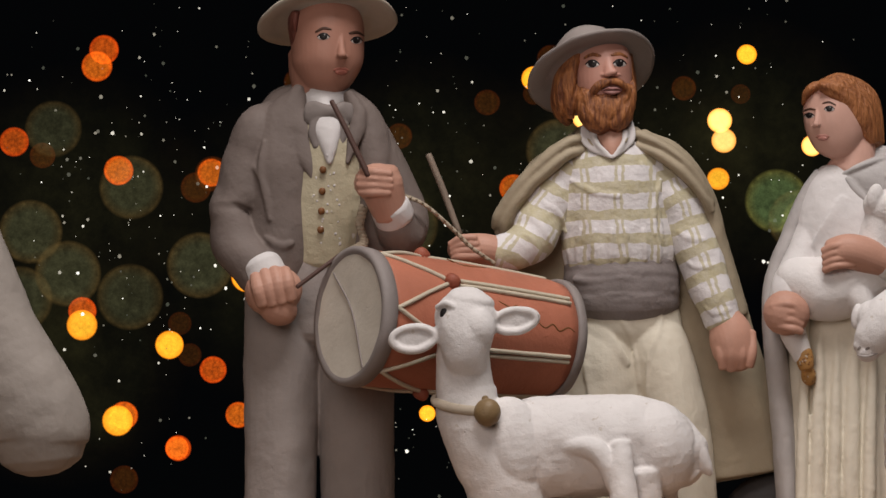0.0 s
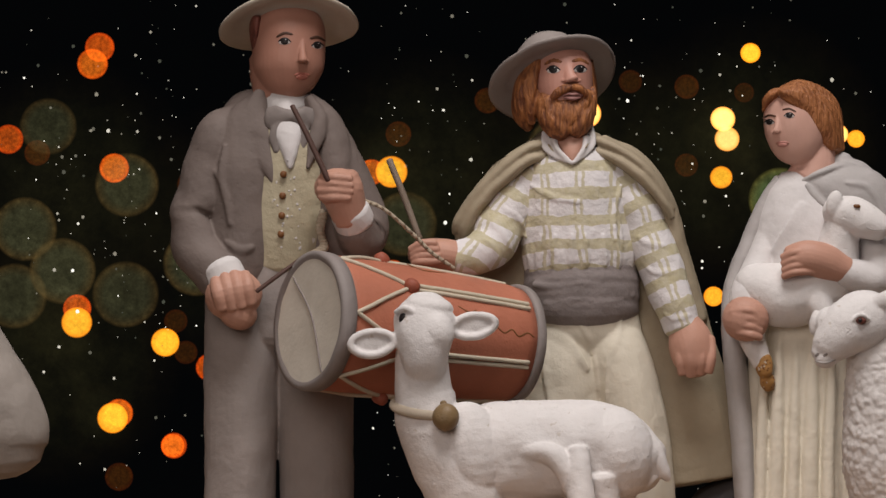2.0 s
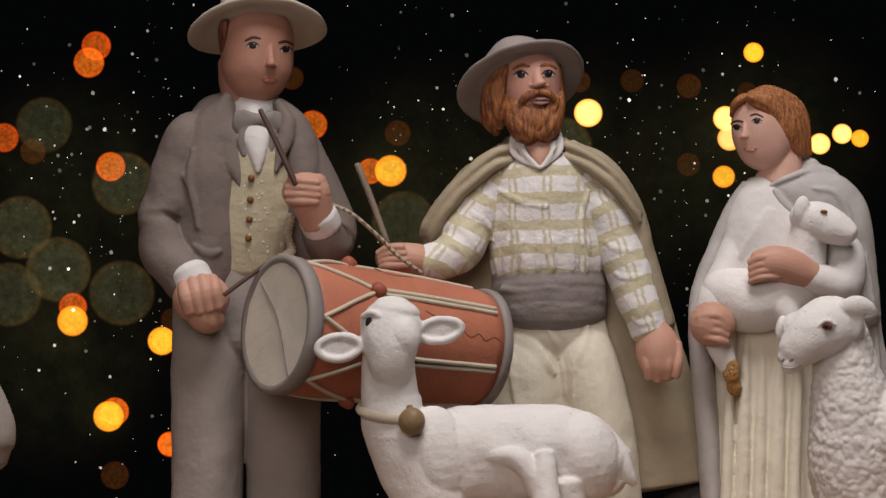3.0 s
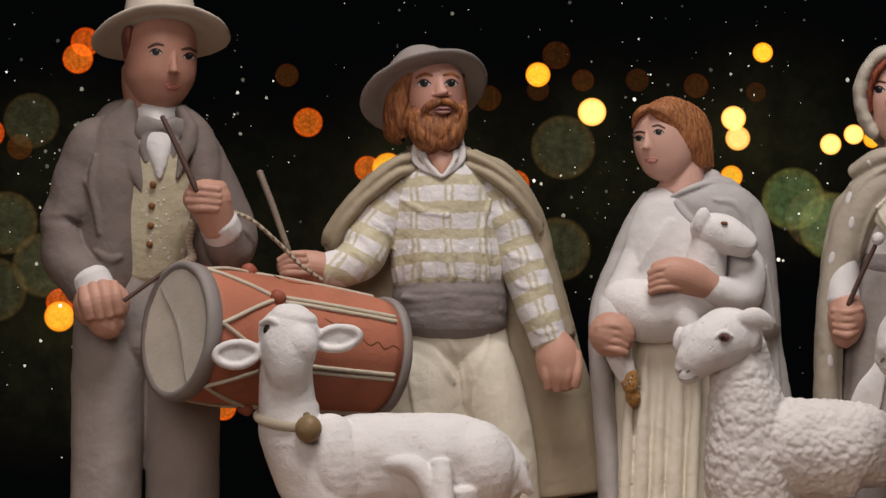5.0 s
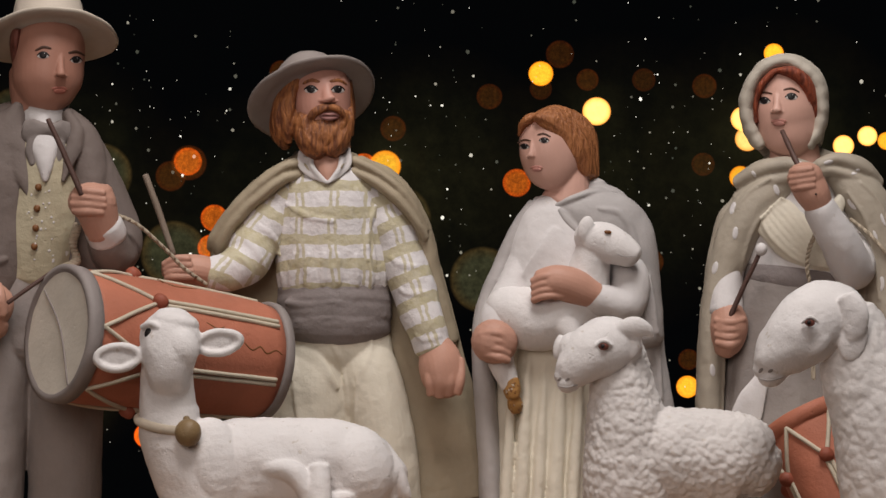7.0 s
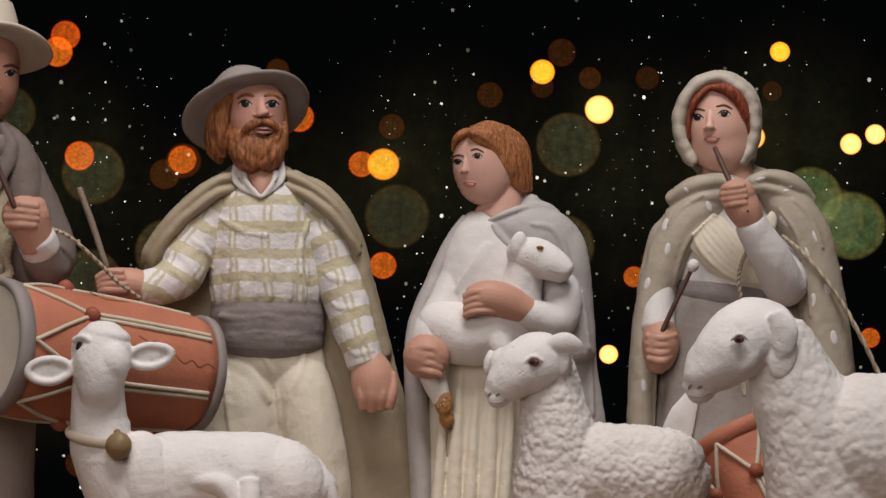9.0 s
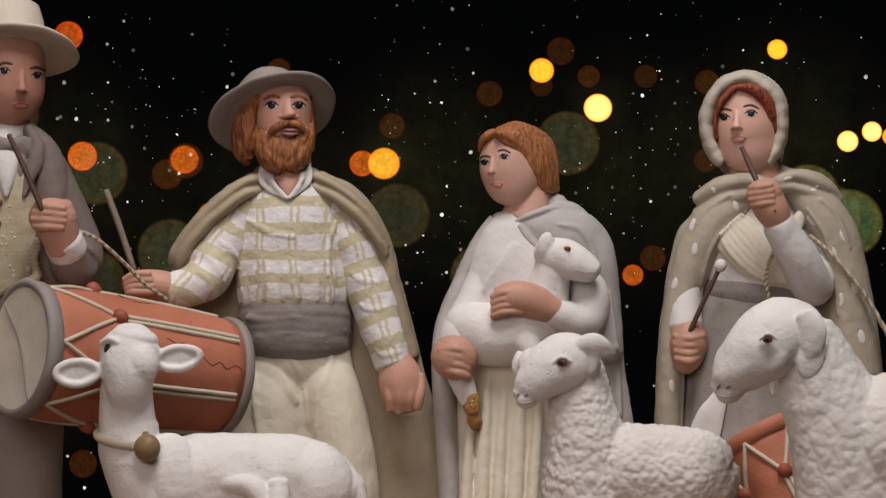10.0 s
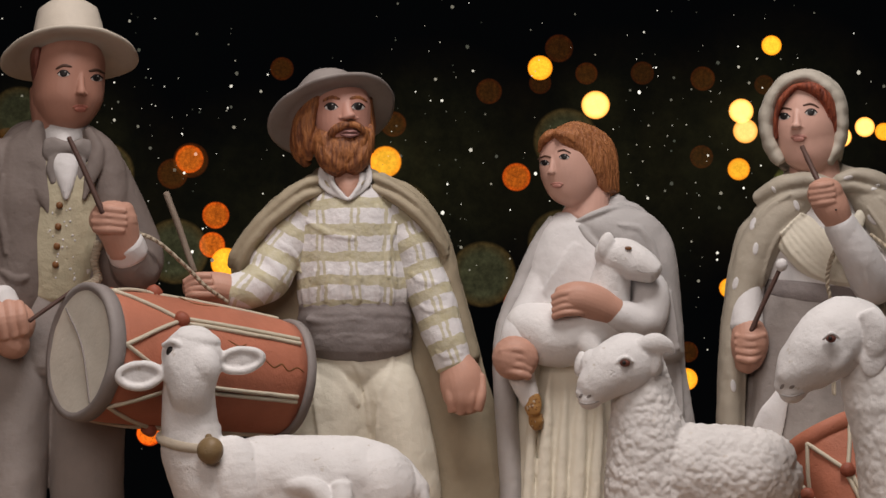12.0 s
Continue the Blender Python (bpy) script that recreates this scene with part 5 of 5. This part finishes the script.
def rope(board, keys, label, r=6.5, twists=22):
    """Cord laid of two strands wound round each other."""
    k = Clay(board, 0.4, 81.0, False)
    line = catmull([(*q, 0, 0) for q in keys], 26)
    for phase in (0.0, math.pi):
        pts = []
        for i, q in enumerate(line):
            t = i / (len(line) - 1) * twists * 2.0 + phase
            pts.append((q[0] + math.cos(t) * r * 0.45, q[1] + math.cos(t) * r * 0.3, q[2] + math.sin(t) * r * 0.5, r * 0.62, r * 0.62))
        k.tube(pts, CORD, 10, 1)
    return k.thing("cord", label, "cord", board(*keys[0]))


stick("pipe", BOARD_A, [(489, 190, 232, 4.5, 4.5), (516, 245, 240, 5, 5), (552, 322, 248, 5.5, 5.5)], STICK_BROWN, "dark wooden pipe held to the drummer's mouth", "flute")
stick("drumstick", BOARD_A, [(425, 518, 240, 4, 4), (460, 492, 236, 4, 4), (500, 462, 228, 3.5, 3.5)], STICK_BROWN, "thin dark drumstick in the drummer's hand", "drumstick")
stick("drumstick", BOARD_A, [(664, 286, 90, 6, 6), (690, 352, 96, 6, 6), (716, 424, 104, 5.5, 5.5)], STICK_PALE, "pale wooden drumstick held upright by the shepherd", "drumstick")
rope(BOARD_A, [(610, 356, 200), (650, 372, 190), (700, 414, 160), (735, 448, 140), (775, 476, 112)], "twisted brown cord between drummer and shepherd", 5.4, 24)
rope(BOARD_A, [(545, 378, 178), (538, 410, 190), (545, 440, 200), (520, 456, 215)], "short twisted cord hanging from the drummer's coat", 8)
stick("flute", BOARD_C, [(1283, 263, 76, 4.5, 4.5), (1298, 296, 110, 5, 5), (1314, 330, 138, 5, 5)], STICK_BROWN, "dark flute held to the bonnet figurine's mouth", "flute", groove=True)
stick("drumstick", BOARD_C, [(1190, 588, 66, 5, 5), (1212, 540, 74, 4.5, 4.5), (1240, 482, 82, 4, 4)], STICK_BROWN, "dark drumstick with a white ball tip", "drumstick", ((1245, 471, 84), (11, 12, 11)))
rope(BOARD_C, [(1405, 420, 40), (1440, 450, 50), (1490, 510, 48), (1530, 575, 44), (1572, 660, 40), (1600, 740, 36)], "twisted cord slung over the dotted cloak", 5.2, 26)
rope(BOARD_C, [(1342, 442, 76), (1330, 470, 84), (1326, 505, 86), (1334, 560, 90), (1336, 700, 120)], "pale cord hanging down to the small drum", 4.0, 24)


# ---- fairy lights far behind ----
def behind(u, v):
    """Where a far light stands: the string of lights recedes from 9 m to far away."""
    u, v = 784 + (u - 784) * 1.0735, 451 + (v - 450) * 1.0735
    away = 1540 / max(9.0, 92.2 - 0.104 * (u - 784) - 0.0144 * (v - 441))
    eye = MIDDLE - AHEAD * REACH
    return eye + (AHEAD + RIGHT * ((u - 784) * UNIT / REACH) + ABOVE * ((441 - v) * UNIT / REACH)) * away, away * UNIT / REACH * 1.0735


def disc(name, n=40):
    me = bpy.data.meshes.new(name)
    me.from_pydata([(math.cos(2 * math.pi * i / n), 0, math.sin(2 * math.pi * i / n)) for i in range(n)], [], [tuple(range(n))])
    return me


SHADES = {
    "w": glow("warm_white_glow", (1.0, 0.60, 0.16), 1.7, 0.02, patchy=0.15),
    "y": glow("yellow_glow", (1.0, 0.47, 0.025), 1.35, 0.15, patchy=0.35),
    "o": glow("orange_glow", (1.0, 0.20, 0.012), 0.62, 0.35),
    "r": glow("deep_orange_glow", (1.0, 0.15, 0.01), 0.55, 0.4),
    "d": glow("dim_amber_glow", (0.8, 0.25, 0.03), 0.042, 0.2),
    "g": glow("dim_green_glow", (0.58, 0.57, 0.27), 0.055, 0.35),
    "h": glow("amber_haze_glow", (0.50, 0.44, 0.15), 0.015, 0.0, True),
    "G": glow("green_glow", (0.42, 0.62, 0.22), 0.13, 0.35),
}
# the closing two d entries are added dim glows without a known source
LIGHTS = """r180,93,25 o167,120,26 r18,242,25 d68,265,22 o203,292,25 o368,298,24 d340,322,26 r135,522,24 y134,545,26 y289,580,24 r366,622,23
d325,597,20 y195,703,26 o206,695,24 r302,750,22 d205,800,24 o410,697,22 g88,222,48 g45,390,54 g110,460,56 g220,500,56 g345,450,56 g225,320,54 g25,500,55
y690,305,27 o655,305,22 d703,243,22 o555,228,25 w1035,214,24 y944,152,21 d944,177,19 d1020,162,19 d1112,162,20 d1211,172,21 d1312,183,17 o905,332,24
g986,272,55 g977,440,55 G1374,360,54 g1412,392,52 w1274,226,21 w1281,259,21 y1270,322,19 d1209,301,20 y1324,118,17 w1438,270,18 w1477,254,17 y1508,262,15
g712,391,55 G1440,405,58 o411,391,23 o405,440,22 y428,470,26 y1254,518,17 d308,545,20 o300,750,20 w1052,618,16 y746,700,14 o1092,490,18 o1470,590,17 o690,472,23
y1184,668,19 d1186,623,18 g850,492,56 d1124,462,22 d370,300,30 o905,540,22 d975,120,24
h150,330,230 h480,420,260 h760,330,240 h1080,330,260 h1330,280,240 h120,600,220 h690,300,70 h200,700,60 h134,540,70 h1280,245,70 h1035,214,60
d860,190,22 d520,150,20""".split()
for text in LIGHTS:
    u, v, r = (float(x) for x in text[1:].split(","))
    place, size = behind(u, v)
    # h entries are glowing discs added further back to imitate haze and halos
    if text[0] == "h":
        eye = MIDDLE - AHEAD * REACH
        place, size = eye + (place - eye) * 1.35, size * 1.35
    ob = new("backdrop" if text[0] == "h" else "fairy_light", disc("fairy_light"))
    ob.data.materials.append(SHADES[text[0]])
    ob.location, ob.scale = place, (r * size,) * 3
    kind = {"w": "warm white", "y": "golden yellow", "o": "orange", "r": "deep orange", "d": "dim amber", "g": "dim green", "G": "green", "h": "hazy amber"}[text[0]]
    if text[0] == "h":
        tagged(ob, "glowing amber disc that imitates haze behind the lights", "backdrop", kind="structure")
        continue
    tagged(ob, f"{kind} fairy light glowing out of focus in the dark", "fairy light", "fairy lights behind the figurines")

SPARK = bpy.data.materials.new("spark_glow")
SPARK.use_nodes = True
nt = SPARK.node_tree
nt.nodes.clear()
em = nt.nodes.new("ShaderNodeEmission")
isl = nt.nodes.new("ShaderNodeNewGeometry").outputs["Random Per Island"]
link(nt, ramp(nt, isl, [(0.0, (0.55, 0.60, 0.45)), (0.5, (1.0, 0.9, 0.7)), (1.0, (1.0, 0.96, 0.86))]), em.inputs["Color"])
link(nt, calc(nt, "ADD", 0.10, calc(nt, "MULTIPLY", calc(nt, "POWER", isl, 3.0), 1.3)), em.inputs["Strength"])
link(nt, em.outputs[0], nt.nodes.new("ShaderNodeOutputMaterial").inputs["Surface"])
rng = random.Random(12)
verts, faces = [], []
for i in range(700):
    pick = rng.random()
    if pick < 0.35:
        u, v = rng.gauss(230, 150), rng.gauss(330, 190)
    elif pick < 0.5:
        u, v = rng.gauss(745, 55), 441 + rng.gauss(0, 260)
    elif pick < 0.85:
        u, v = rng.gauss(1150, 220), rng.gauss(320, 170)
    else:
        u, v = rng.uniform(-40, 1600), rng.uniform(0, 882)
    place, size = behind(u, v)
    r = (0.7 + 2.6 * rng.random() ** 3.5) * size
    base = len(verts)
    for j in range(8):
        q = 2 * math.pi * j / 8
        verts.append(place + RIGHT * (math.cos(q) * r) + ABOVE * (math.sin(q) * r * (0.8 + 0.5 * rng.random())))
    faces.append(tuple(range(base, base + 8)))
me = bpy.data.meshes.new("light_sparks")
me.from_pydata(verts, [], faces)
me.materials.append(SPARK)
tagged(new("light_sparks", me), "tiny white sparks of light scattered in the dark", "light sparks", kind="stuff")
